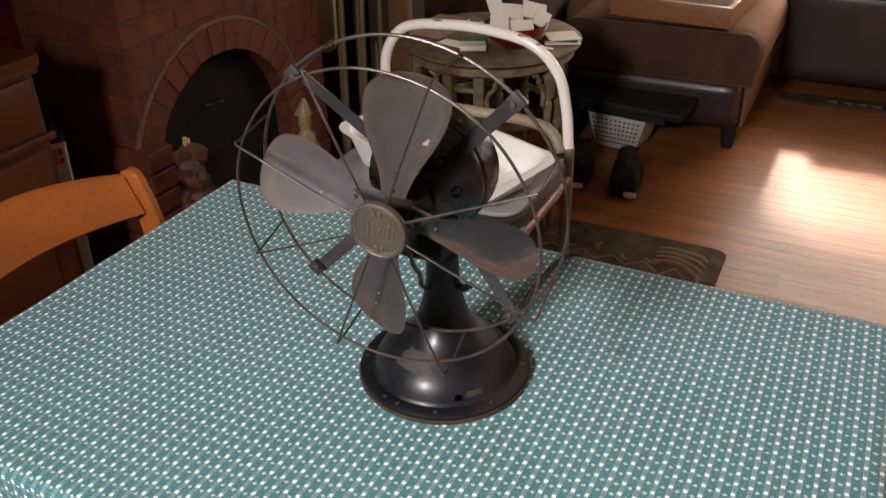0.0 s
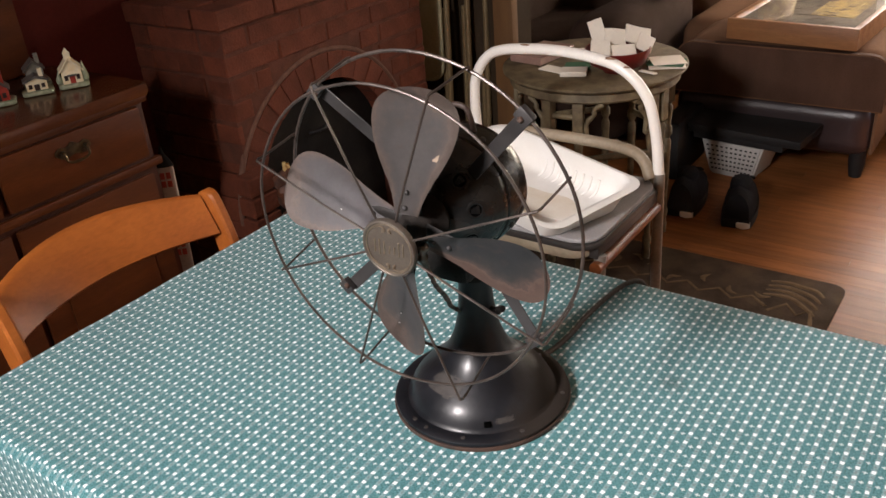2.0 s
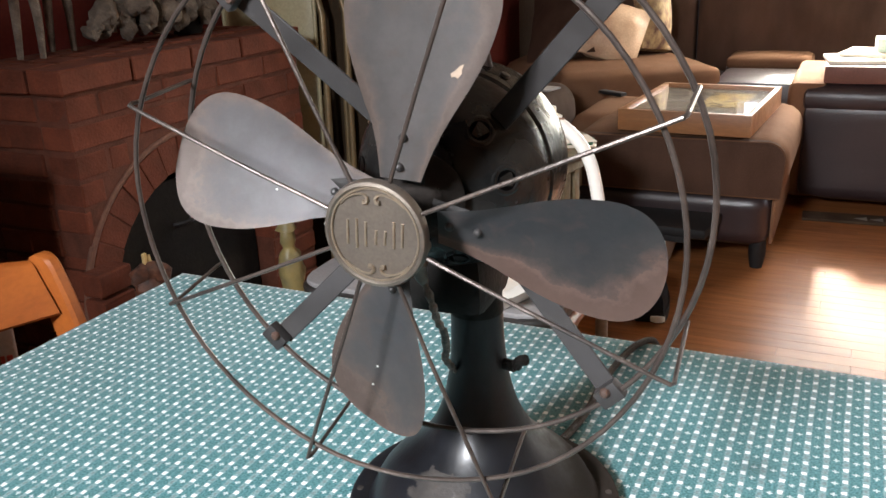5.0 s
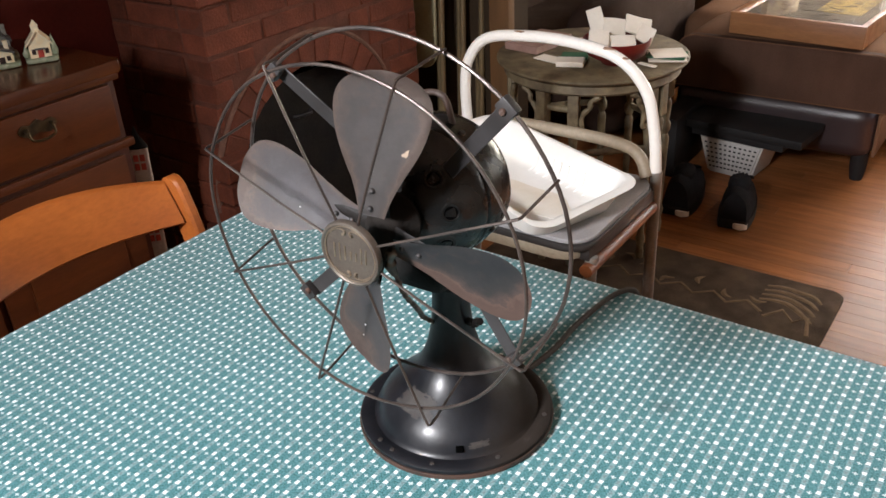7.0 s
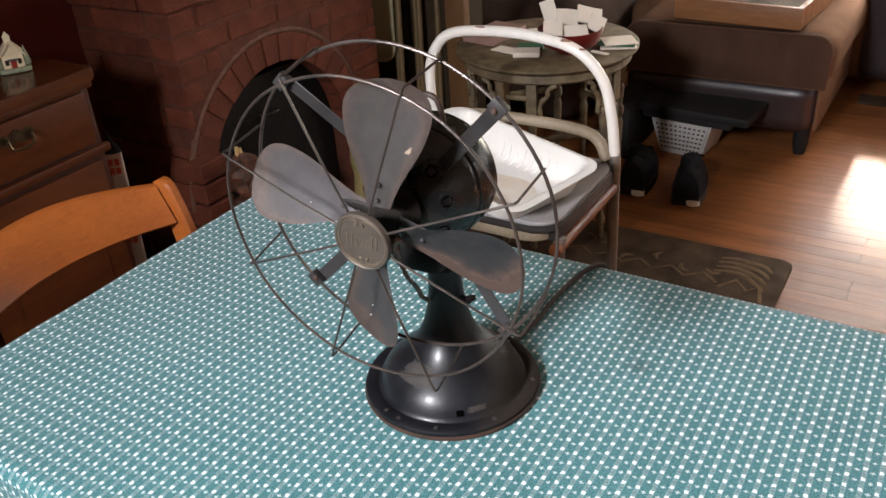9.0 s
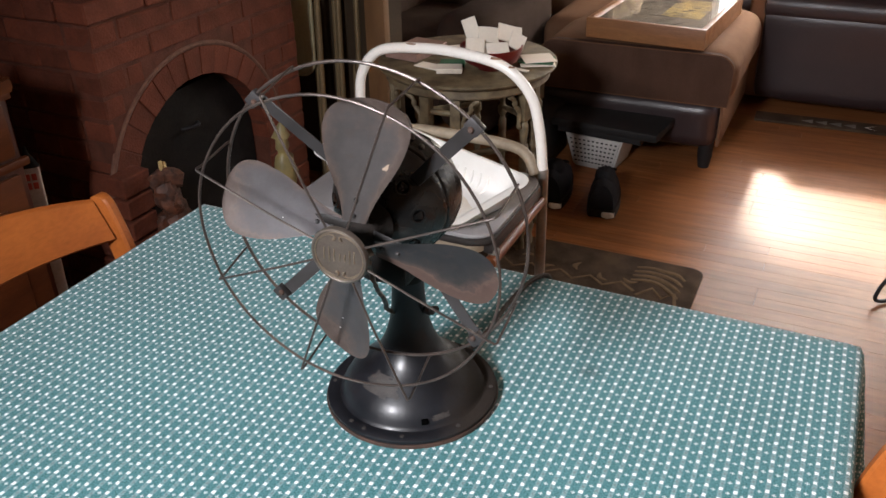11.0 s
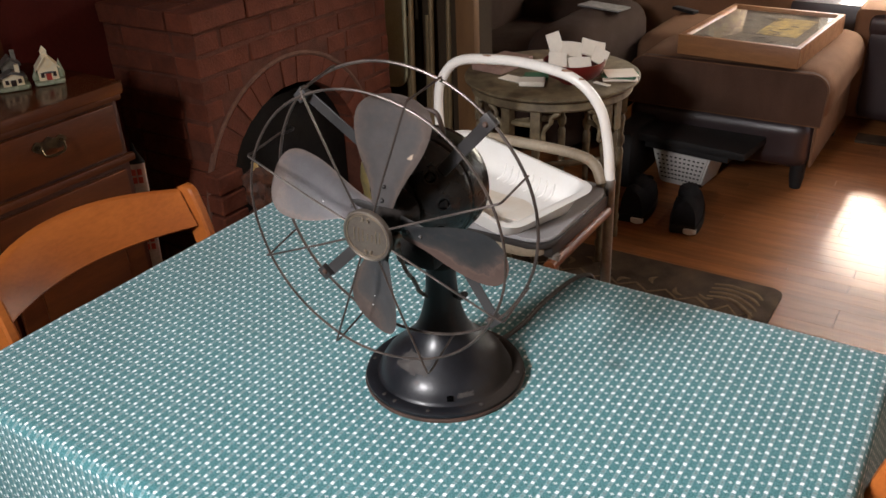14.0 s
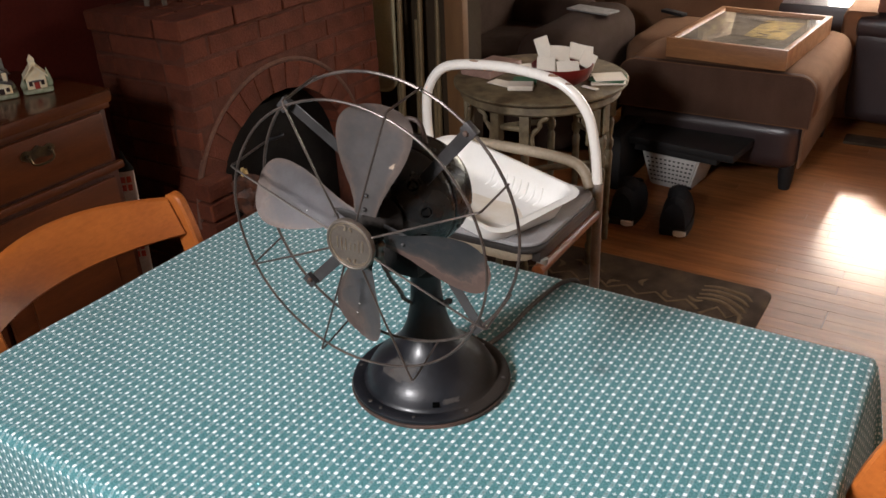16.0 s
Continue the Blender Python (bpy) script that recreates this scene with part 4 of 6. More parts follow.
head("paint_chip", chip, material("pale_paint_chip", (0.34, 0.26, 0.19), 0.7, second=(0.2, 0.15, 0.11), scale=120), blades_made[0], "pale chip in the paint", smooth=False)
SPECK = material("white_paint_speck", (0.8, 0.8, 0.78), 0.6, grain=0.1)
for which, angle, r, s, h in ((1, 166.7, 0.0835, 0.0100, 0.033), (2, 256.6, 0.1085, -0.0027, 0.040), (2, 256.6, 0.1240, -0.0046, 0.041)):
    head("speck", moved(lathe([(0, 0.0008), (0.0006, 0.0005), (0.0008, 0), (0, -0.0006)], 8), Matrix.Translation(blade_point(angle, r, s, 0.0003, h))), SPECK, blades_made[which], "tiny white speck of paint")
power_cord = tagged(part("power_cord", tube(smooth_line([(0.625, -0.250, TZ + 0.020), (0.628, -0.225, TZ + 0.006), (0.634, -0.17, TZ + 0.004), (0.633, -0.11, TZ + 0.004), (0.638, -0.05, TZ + 0.0045), (0.648, -0.012, TZ + 0.0060), (0.660, 0.0135, TZ - 0.004), (0.664, 0.0175, TZ - 0.05), (0.660, 0.022, TZ - 0.20)], 8), 0.0036, 8), BROWN_CORD), "dark cloth-covered power cord running from the fan over the table edge", "cord")

# ---- dining chairs pushed in at the table's ends ----


def chair_bar(line, half_y, half_d, bm=None):
    """A flat wooden bar with eased edges that follows (x, y, z) points in an upright plane."""
    out = bm or bmesh.new()
    P = [Vector(p) for p in line]
    rings = []
    for i, p in enumerate(P):
        d = (P[min(i + 1, len(P) - 1)] - P[max(i - 1, 0)]).normalized()
        n = Vector((d.z, 0, -d.x)).normalized()
        k = math.sqrt(1 - (1 - min(1.0, 0.03 + (P[-1] - p).length / half_d)) ** 2)
        hd = half_d * k
        e = min(0.004, hd * 0.4)
        ring = []
        for u, v in ((half_y, hd - e), (half_y - e, hd), (-half_y + e, hd), (-half_y, hd - e), (-half_y, -hd + e), (-half_y + e, -hd), (half_y - e, -hd), (half_y, -hd + e)):
            ring.append(out.verts.new(p + Vector((0, u, 0)) + n * v))
        rings.append(ring)
    for a, b in zip(rings, rings[1:]):
        for k in range(8):
            out.faces.new((a[k], a[(k + 1) % 8], b[(k + 1) % 8], b[k]))
    out.faces.new(rings[0][::-1])
    out.faces.new(rings[-1])
    return out


def dining_chair(m, label):
    """Its raked back stands near x = 0 and leans to -x; its seat reaches to +x."""
    c = thing("dining_chair", label, "chair", m, "chairs round the table")
    half = 0.202
    for s in (-1, 1):
        pts = smooth_line([(-0.030, s * half, 0.0), (0.004, s * half, 0.25), (0.000, s * half, 0.45), (-0.018, s * half, 0.60), (-0.039, s * half, 0.715), (-0.053, s * half, 0.770), (-0.070, s * half, 0.816), (-0.080, s * half, 0.836)], 5)
        part("post", chair_bar(pts, 0.0095, 0.0240), ORANGE_WOOD, c)
        part("leg", tube([(0.40, s * 0.17, 0.0), (0.38, s * 0.17, 0.43)], [0.015, 0.02], 10), ORANGE_WOOD, c)
    for z0, z1, x0, name in ((0.762, 0.829, -0.049, "top_rail"), (0.575, 0.620, -0.010, "back_slat")):
        bm = bmesh.new()
        rows = []
        n = 22
        crest = 0.014 if name == "top_rail" else 0.004
        lean = 0.50 if name == "top_rail" else 0.10
        for k in range(n + 1):
            s = -1 + 2 * k / n
            f = 1 - s * s
            bow = -0.068 * f
            nx = Vector((1, 2 * 0.068 * s / half * -1, 0)).normalized()
            t, lo, hi = 0.009, z0 - 0.35 * crest * f, z1 + crest * f
            row = []
            for dx, z in ((-t, lo + 0.004), (-t, hi - 0.004), (-t * 0.4, hi), (t * 0.4, hi), (t, hi - 0.004), (t, lo + 0.004), (t * 0.4, lo), (-t * 0.4, lo)):
                row.append(bm.verts.new(Vector((x0 + bow - lean * (z - z0), s * (half - 0.008), z)) + nx * dx))
            rows.append(row)
        for a, b in zip(rows, rows[1:]):
            for k in range(8):
                bm.faces.new((a[k], a[(k + 1) % 8], b[(k + 1) % 8], b[k]))
        bm.faces.new(rows[0][::-1])
        bm.faces.new(rows[-1])
        part(name, bm, ORANGE_WOOD, c)
    part("seat", slab(rounded(0.0, 0.42, -0.2, 0.2, 0.04), 0.425, 0.455, 0.01), ORANGE_WOOD, c)
    for s in (-1, 1):
        part("stretcher", tube([(0.015, s * 0.175, 0.2), (0.39, s * 0.17, 0.2)], 0.009, 8), ORANGE_WOOD, c)
    return c


dining_chair(pose(0.0, -0.362, 0), "honey-coloured wooden dining chair with a bowed back at the table")
dining_chair(pose(1.098, -0.432, 0, 0, 0, 180), "honey-coloured wooden dining chair tucked in at the table's other end")

# ---- dresser and what stands on it ----
DZ = 0.853
dresser = thing("dresser", "dark cherry wood dresser with brass pulls and a tall back board", "dresser", pose(-0.90, -0.60, 0))
W2, D2 = 0.805, 0.20
part("carcass", box(-D2 + 0.004, D2 - 0.012, -W2 + 0.02, W2 - 0.018, 0.05, DZ - 0.028, 0.003), CHERRY_PLAIN, dresser)
part("top", slab(rounded(-D2 + 0.002, D2 + 0.012, -W2, W2, 0.012), DZ - 0.028, DZ, 0.008), CHERRY_TOP, dresser, "polished dark cherry top")
part("moulding", box(D2 - 0.012, D2 + 0.002, -W2 + 0.01, W2 - 0.010, DZ - 0.046, DZ - 0.028, 0.004), CHERRY, dresser)
part("plinth", box(-D2 + 0.01, D2 - 0.004, -W2 + 0.012, W2 - 0.012, 0.0, 0.075, 0.005), CHERRY, dresser)
part("waist_moulding", box(D2 - 0.012, D2 + 0.006, -W2 + 0.012, W2 - 0.008, 0.645, 0.666, 0.006), CHERRY, dresser)


part("back_board", box(-D2 + 0.002, -D2 + 0.022, -W2 + 0.02, W2 - 0.060, DZ, DZ + 0.85, 0.003), CHERRY, dresser, "tall cherry back board of the hutch")


def drawer_pull(parent, y, z):
    x = D2 + 0.006
    plate = bmesh.new()
    outline = smooth_line([(0.0, y - 0.046, z), (0.0, y - 0.034, z + 0.014), (0.0, y - 0.016, z + 0.010), (0.0, y, z + 0.019), (0.0, y + 0.016, z + 0.010), (0.0, y + 0.034, z + 0.014), (0.0, y + 0.046, z), (0.0, y + 0.026, z - 0.015), (0.0, y, z - 0.010), (0.0, y - 0.026, z - 0.015)], 3, True)
    a = [plate.verts.new((x + 0.0, p.y, p.z)) for p in outline]
    b = [plate.verts.new((x + 0.003, p.y, p.z)) for p in outline]
    plate.faces.new(a[::-1])
    plate.faces.new(b)
    for k in range(len(a)):
        plate.faces.new((a[k], a[(k + 1) % len(a)], b[(k + 1) % len(a)], b[k]))
    pull = part("pull_plate", plate, DARK_BRASS, parent, "antique brass drawer pull")
    for s in (-1, 1):
        part("post", tube([(x, y + s * 0.030, z + 0.002), (x + 0.016, y + s * 0.030, z + 0.002)], 0.0045, 8), DARK_BRASS, pull)
    part("bail", tube(smooth_line([(x + 0.013, y - 0.030, z + 0.002), (x + 0.018, y - 0.028, z - 0.016), (x + 0.020, y - 0.012, z - 0.022), (x + 0.020, y + 0.012, z - 0.022), (x + 0.018, y + 0.028, z - 0.016), (x + 0.013, y + 0.030, z + 0.002)], 4), 0.003, 8), DARK_BRASS, pull)


for k in range(4):
    y1 = W2 - 0.040 - k * 0.388
    y0 = y1 - 0.372
    dr = part("drawer", box(D2 - 0.012, D2 + 0.006, y0, y1, 0.676, DZ - 0.050, 0.006), CHERRY, dresser, "cherry drawer front")
    drawer_pull(dr, (y0 + y1) / 2 - 0.008, 0.764)
    door = part("door", box(D2 - 0.012, D2 + 0.002, y0, y1, 0.10, 0.630, 0.004), CHERRY, dresser, "framed cherry cupboard door")
    part("door_panel", box(D2 - 0.002, D2 + 0.009, y0 + 0.06, y1 - 0.06, 0.17, 0.562, 0.008), CHERRY, door)

WALL_CREAM = material("cream_ceramic", (0.88, 0.80, 0.60), 0.35, second=(0.76, 0.62, 0.38), scale=60)
ROOF_DARK = material("dark_ceramic_roof", (0.05, 0.045, 0.04), 0.45, second=(0.16, 0.15, 0.14), scale=70)
GREEN_CERAMIC = material("green_ceramic_base", (0.16, 0.21, 0.12), 0.5, second=(0.36, 0.37, 0.27), scale=70)
DARK_OPENING = material("painted_dark_opening", (0.03, 0.015, 0.012), 0.5)
RED_DOOR = material("painted_red_door", (0.38, 0.04, 0.025), 0.45)


def village_house(x, y, turn, w, d, h, roof_h, label, wall_mat, steeple=False):
    """A little ceramic house with a mossy base, gabled roof, door and windows, facing +x."""
    hs = thing("village_house", label, "figurine", pose(x, y, DZ + 0.001, 0, 0, turn), "ceramic village on the dresser")
    part("mossy_base", slab([(p[0] * 1.0, p[1] * 1.0) for p in rounded(-d / 2 - 0.010, d / 2 + 0.012, -w / 2 - 0.012, w / 2 + 0.012, 0.012, 3)], 0, 0.010, 0.003), GREEN_CERAMIC, hs)
    part("wall", box(-d / 2, d / 2, -w / 2, w / 2, 0.008, h, 0.002), wall_mat, hs)
    bm = bmesh.new()
    o = 0.005
    for sx in (d / 2 + 0.002,):
        a = [bm.verts.new((xx, yy, zz)) for xx in (-d / 2 - o, d / 2 + o) for yy, zz in ((-w / 2 - o, h - 0.004), (0, h + roof_h), (w / 2 + o, h - 0.004), (w / 2 + o, h), (0, h + roof_h + 0.006), (-w / 2 - o, h))]
        for k in range(6):
            bm.faces.new((a[k], a[(k + 1) % 6], a[6 + (k + 1) % 6], a[6 + k]))
        bm.faces.new((a[0], a[1], a[4], a[5]))
        bm.faces.new((a[1], a[2], a[3], a[4]))
        bm.faces.new((a[6], a[7], a[10], a[11]))
        bm.faces.new((a[7], a[8], a[9], a[10]))
    part("roof", bm, ROOF_DARK if not steeple else wall_mat, hs, smooth=False)
    for sx in (-d / 2, d / 2):
        gb = bmesh.new()
        gb.faces.new([gb.verts.new(p) for p in ((sx, -w / 2, h - 0.001), (sx, w / 2, h - 0.001), (sx, 0, h + roof_h - 0.001))])
        part("gable", gb, wall_mat, hs, smooth=False)
    part("door", box(d / 2 - 0.001, d / 2 + 0.0018, -0.006, 0.006, 0.010, 0.010 + h * 0.42, 0.0005), RED_DOOR if steeple else DARK_OPENING, hs)
    for s in (-1, 1):
        part("window", box(d / 2 - 0.001, d / 2 + 0.0015, s * w * 0.30 - 0.004, s * w * 0.30 + 0.004, h * 0.45, h * 0.75, 0.0004), DARK_OPENING, hs)
    if steeple:
        st = part("steeple", box(d / 2 - 0.018, d / 2 - 0.003, -0.0075, 0.0075, h + roof_h * 0.5, h + roof_h + 0.013, 0.001), wall_mat, hs)
        part("spire", moved(lathe([(0.0115, 0), (0.006, 0.007), (0.002, 0.012), (0, 0.014)], 4), pose(d / 2 - 0.0105, 0, h + roof_h + 0.013, 0, 0, 45)), wall_mat, st, smooth=False)
        part("porch_roof", box(d / 2, d / 2 + 0.008, -0.011, 0.011, 0.010 + h * 0.46, 0.010 + h * 0.54, 0.001), ROOF_DARK, hs)
        for k, (ty, th) in enumerate(((w / 2 + 0.006, 0.05), (-w / 2 - 0.006, 0.032))):
            part("tree", moved(lathe([(0.0, 0), (0.008, 0.004), (0.009, 0.012), (0.005, th * 0.6), (0, th)], 8), pose(d / 2 - 0.01, ty, 0.009)), GREEN_CERAMIC, hs)
    else:
        part("chimney", box(-0.006, 0.006, w * 0.20, w * 0.20 + 0.010, h + roof_h * 0.4, h + roof_h + 0.018, 0.001), wall_mat, hs)
    return hs


GREY_CERAMIC = material("grey_ceramic", (0.30, 0.29, 0.25), 0.45, second=(0.14, 0.14, 0.12), scale=70)
village_house(-0.852, 0.112, -30, 0.046, 0.038, 0.040, 0.027, "small cream ceramic church with a red door on a mossy base", WALL_CREAM, True)
village_house(-0.955, 0.078, -26, 0.040, 0.036, 0.042, 0.016, "small grey ceramic house with a chimney", GREY_CERAMIC)
village_house(-0.884, 0.036, -28, 0.048, 0.030, 0.034, 0.006, "small cream ceramic cottage with a dark roof", WALL_CREAM)
village_house(-0.895, -0.055, -30, 0.046, 0.036, 0.038, 0.020, "small dark red ceramic house", RED_DOOR)
village_house(-0.985, -0.030, -24, 0.034, 0.030, 0.060, 0.016, "tall grey ceramic town house", GREY_CERAMIC)

# narrow white board painted as a house, leaning between dresser and fireplace
board = thing("painted_board", "white wooden board painted with red windows, leaning beside the dresser", "decoration", pose(-0.811, 0.255, 0, 0, 1.5, 48))
part("panel", slab(rounded(-0.024, 0.024, -0.008, 0.008, 0.006, 3), 0.0, 0.590, 0.002), DULL_WHITE, board)
part("roof", moved(lathe([(0.034, 0), (0.025, 0.015), (0.010, 0.036), (0.004, 0.055), (0, 0.06)], 12), Matrix.Translation((0, 0, 0.590)) @ Matrix.Diagonal((0.8, 0.4, 1, 1))), SOOT, board)
for z in (0.553, 0.450, 0.347):
    for sx in (-1, 1):
        for sz in (-1, 1):
            part("window", box(sx * 0.008 - 0.006, sx * 0.008 + 0.006, -0.0105, -0.0075, z + sz * 0.012 - 0.009, z + sz * 0.012 + 0.009, 0.0008), RED_DOOR, board)

# ---- hearth figures and what stands on the mantel ----


def carved(name, label, category, m, spine, mat, seed, rough=0.18):
    """A hand-carved upright figure turned from (radius, height) pairs, its surface hacked uneven."""
    bm = lathe(spine, 18)
    for v in bm.verts:
        k = 1 + rough * noise.noise(v.co * 26 + Vector((seed, 0, 0))) + rough * 0.6 * noise.noise(v.co * 60)
        v.co.x *= k
        v.co.y *= k
    ob = part(name, bm, mat)
    ob.matrix_world = m
    return tagged(ob, label, category)


def carved_man(m, label):
    """A hacked wooden figure: flat hat, long face, chest and two splayed legs, in one mesh; x runs across it."""
    bm = bmesh.new()
    for pts, rad in (([(-0.045, 0, 0.480), (-0.010, 0, 0.492), (0.040, 0, 0.478)], (0.018, 0.030, 0.016)),
                     ([(-0.012, 0, 0.475), (-0.002, -0.008, 0.42), (0.010, 0, 0.385)], (0.034, 0.036, 0.026)),
                     ([(0.008, -0.026, 0.445), (0.012, -0.046, 0.425), (0.012, -0.034, 0.408)], (0.007, 0.012, 0.006)),
                     ([(0.0, 0, 0.40), (0.012, -0.004, 0.345), (0.026, 0, 0.285)], (0.030, 0.046, 0.044)),
                     ([(-0.034, 0, 0.38), (-0.030, -0.014, 0.33), (0.002, -0.034, 0.30)], (0.014, 0.016, 0.012)),
                     ([(0.010, 0, 0.30), (0.022, 0, 0.18), (0.030, 0, 0.004)], (0.028, 0.024, 0.030)),
                     ([(0.040, 0, 0.30), (0.070, 0, 0.18), (0.092, 0, 0.004)], (0.026, 0.022, 0.030))):
        line = smooth_line(pts, 5)
        n = len(line) - 1
        tube(line, [max(0.004, (rad[0] * (1 - k / n * 2) + rad[1] * 2 * k / n) if k <= n / 2 else (rad[1] * (2 - 2 * k / n) + rad[2] * (2 * k / n - 1))) for k in range(n + 1)], 10, bm=bm)
    for v in bm.verts:
        z = v.co.z
        v.co += 0.010 * noise.noise_vector(v.co * 34) + 0.005 * noise.noise_vector(v.co * 90)
        v.co.z = max(0.0, v.co.z if z > 0.02 else z)
    ob = part("carved_figure", bm, CARVED, flat_angle=25)
    ob.matrix_world = m
    return tagged(ob, label, "figurine")


carved_man(pose(-0.600, 0.525, 0.0, 0, 0, 45), "hacked brown wooden figure with a flat hat on the hearth")
for k, (dx, dy, h) in enumerate(((0.0, 0.0, 0.044), (0.004, 0.014, 0.034))):
    tagged(part("pale_chip", moved(box(-0.004, 0.004, -0.005, 0.005, 0, h, 0.002), pose(-0.606 + dx, 0.512 + dy, 0.500, 6, 10 - 14 * k, 0)), CREAM_WOOD), "pale split of wood standing on the carved figure", "wood")
carved("yellow_figurine", "yellow glazed standing figurine with a pointed hat on the hearth", "figurine", pose(-0.480, 0.893, 0.0), [(0, 0), (0.048, 0), (0.050, 0.04), (0.042, 0.12), (0.034, 0.20), (0.030, 0.26), (0.029, 0.32), (0.034, 0.37), (0.035, 0.40), (0.030, 0.423), (0.016, 0.437), (0.015, 0.445), (0.020, 0.457), (0.022, 0.472), (0.019, 0.486), (0.028, 0.490), (0.025, 0.496), (0.014, 0.514), (0.008, 0.530), (0, 0.540)], YELLOW_CERAMIC, 8, 0.30)


def driftwood(m, label):
    wood = thing("driftwood", label, "driftwood", m)
    rg = random.Random(11)
    for k in range(7):
        y = -0.16 + k * 0.055
        pts = smooth_line([(0.02 * rg.uniform(-1, 1), y - 0.05, 0.03), (0.03 * rg.uniform(-1, 1), y, 0.05 + 0.03 * rg.random()), (0.04 * rg.uniform(-1, 1), y + 0.05, 0.06 + 0.05 * rg.random()), (0.03 * rg.uniform(-1, 1), y + 0.09, 0.03)], 9)
        bm = tube(pts, [0.010 + 0.016 * math.sin(math.pi * i / (len(pts) - 1)) + 0.008 * rg.random() for i in range(len(pts))], 12)
        for v in bm.verts:
            v.co += 0.011 * noise.noise_vector(v.co * 30) + 0.007 * noise.noise_vector(v.co * 75)
            v.co.z = max(v.co.z, 0.0)
        part("branch", bm, DRIFTWOOD, wood)
    return wood


driftwood(pose(-0.88, 0.93, FTOP + 0.002), "gnarled piece of grey driftwood on the brick mantel")
deer = tube(smooth_line([(0, -0.09, 0.20), (0, -0.03, 0.215), (0, 0.06, 0.21), (0, 0.09, 0.20)], 5), [0.02 + 0.02 * math.sin(math.pi * i / 15) for i in range(16)], 12)
for y, x in ((-0.075, -0.022), (-0.065, 0.024), (0.07, -0.022), (0.08, 0.024)):
    tube(smooth_line([(x * 0.6, y, 0.20), (x, y + 0.006, 0.11), (x * 1.1, y - 0.006, 0.0)], 5), [0.017 - 0.010 * (i / 10) ** 0.7 for i in range(11)], 9, bm=deer)
tube(smooth_line([(0, -0.08, 0.21), (0, -0.11, 0.27), (0, -0.12, 0.31), (0, -0.16, 0.30)], 5), [0.022, 0.021, 0.020, 0.019, 0.018, 0.018, 0.018, 0.018, 0.019, 0.020, 0.021, 0.020, 0.018, 0.014, 0.010, 0.007], 10, bm=deer)
ob = tagged(part("animal_statue", deer, DRIFTWOOD), "grey brown standing animal statue on the brick mantel", "statue")
ob.matrix_world = pose(-0.935, 0.64, FTOP + 0.002, 0, 0, 20)
tagged(part("animal_statue", moved(lathe([(0, 0), (0.04, 0), (0.046, 0.03), (0.034, 0.07), (0.028, 0.10), (0.03, 0.125), (0.02, 0.15), (0, 0.155)], 14), pose(-0.92, 1.12, FTOP + 0.002)), SOOT), "small dark statue on the brick mantel", "statue")

# ---- folded chairs leaning beside the fireplace ----
def folding_chair(x, y, turn, lean, panel):
    fc = thing("folding_chair", "folded beige metal chair with bronze tubes leaning on the wall", "folding chair", pose(x, y, 0, 0, 0, turn) @ pose(0, 0, 0, -lean, 0, 0), "folded chairs by the fireplace")
    if panel:
        part("seat_panel", moved(slab(rounded(-0.165, 0.165, -0.36, 0.36, 0.05), -0.006, 0.006, 0.004), pose(0, 0, 0.82, 90, 0, 0)), BEIGE_METAL, fc)
        part("panel_rim", tube([(p[0], -0.004, p[1] + 0.82) for p in rounded(-0.165, 0.165, -0.36, 0.36, 0.05)], 0.007, 8, True), BEIGE_METAL, fc)
    for s in (-1, 1):
        part("tube", tube([(s * 0.19, 0.0, 0.012), (s * 0.19, 0.0, 0.98), (s * 0.17, 0.0, 1.06), (s * 0.10, 0.0, 1.08)], 0.011, 10), BRONZE_TUBE, fc)
        part("leg", tube([(s * 0.165, 0.022, 0.012), (s * 0.165, 0.022, 0.72)], 0.010, 10), BRONZE_TUBE, fc)


folding_chair(-0.925, 1.475, 8, 3, True)
folding_chair(-0.875, 1.535, 8, 3, False)
folding_chair(-0.825, 1.580, 8, 3, False)
tagged(part("pine_post", box(-0.585, -0.505, 1.60, 1.64, 0.0, HIGH, 0.004), PINE), "varnished pine trim strip on the wall corner", "trim", kind="structure")
# the dark corner's shade is put into this wall's brown colour
tagged(part("wall_return", box(WEST, -0.51, 1.64, 1.74, 0.0, HIGH), SHADED_WALL, smooth=False), "short wall beside the fireplace, shade put into its dark paint", "wall", kind="structure")

# ---- step stool with the basin on it ----
SX0, SX1, SY0, SY1, SZ = -0.055, 0.430, 0.325, 0.665, 0.615
stool = thing("step_stool", "old step stool with grey vinyl seat and chipped white back hoop", "stool", pose(0.19, 0.50, 0))
cx, cy = 0.19, 0.50


def S(x, y, z):
    return Vector((x - cx, y - cy, z))


hoop = smooth_line([S(SX0 + 0.004, 0.668, 0.62), S(SX0 - 0.002, 0.668, 0.74), S(SX0 + 0.010, 0.668, 0.810), S(SX0 + 0.060, 0.668, 0.865), S(0.11, 0.668, 0.882), S(0.22, 0.668, 0.881), S(0.325, 0.668, 0.860), S(0.388, 0.668, 0.802), S(0.412, 0.668, 0.72), S(SX1 - 0.008, 0.668, 0.63)], 7)
back_hoop = part("back_hoop", tube(hoop, 0.0124, 14), WHITE_TUBE, stool, "chipped white enamel tube hoop")
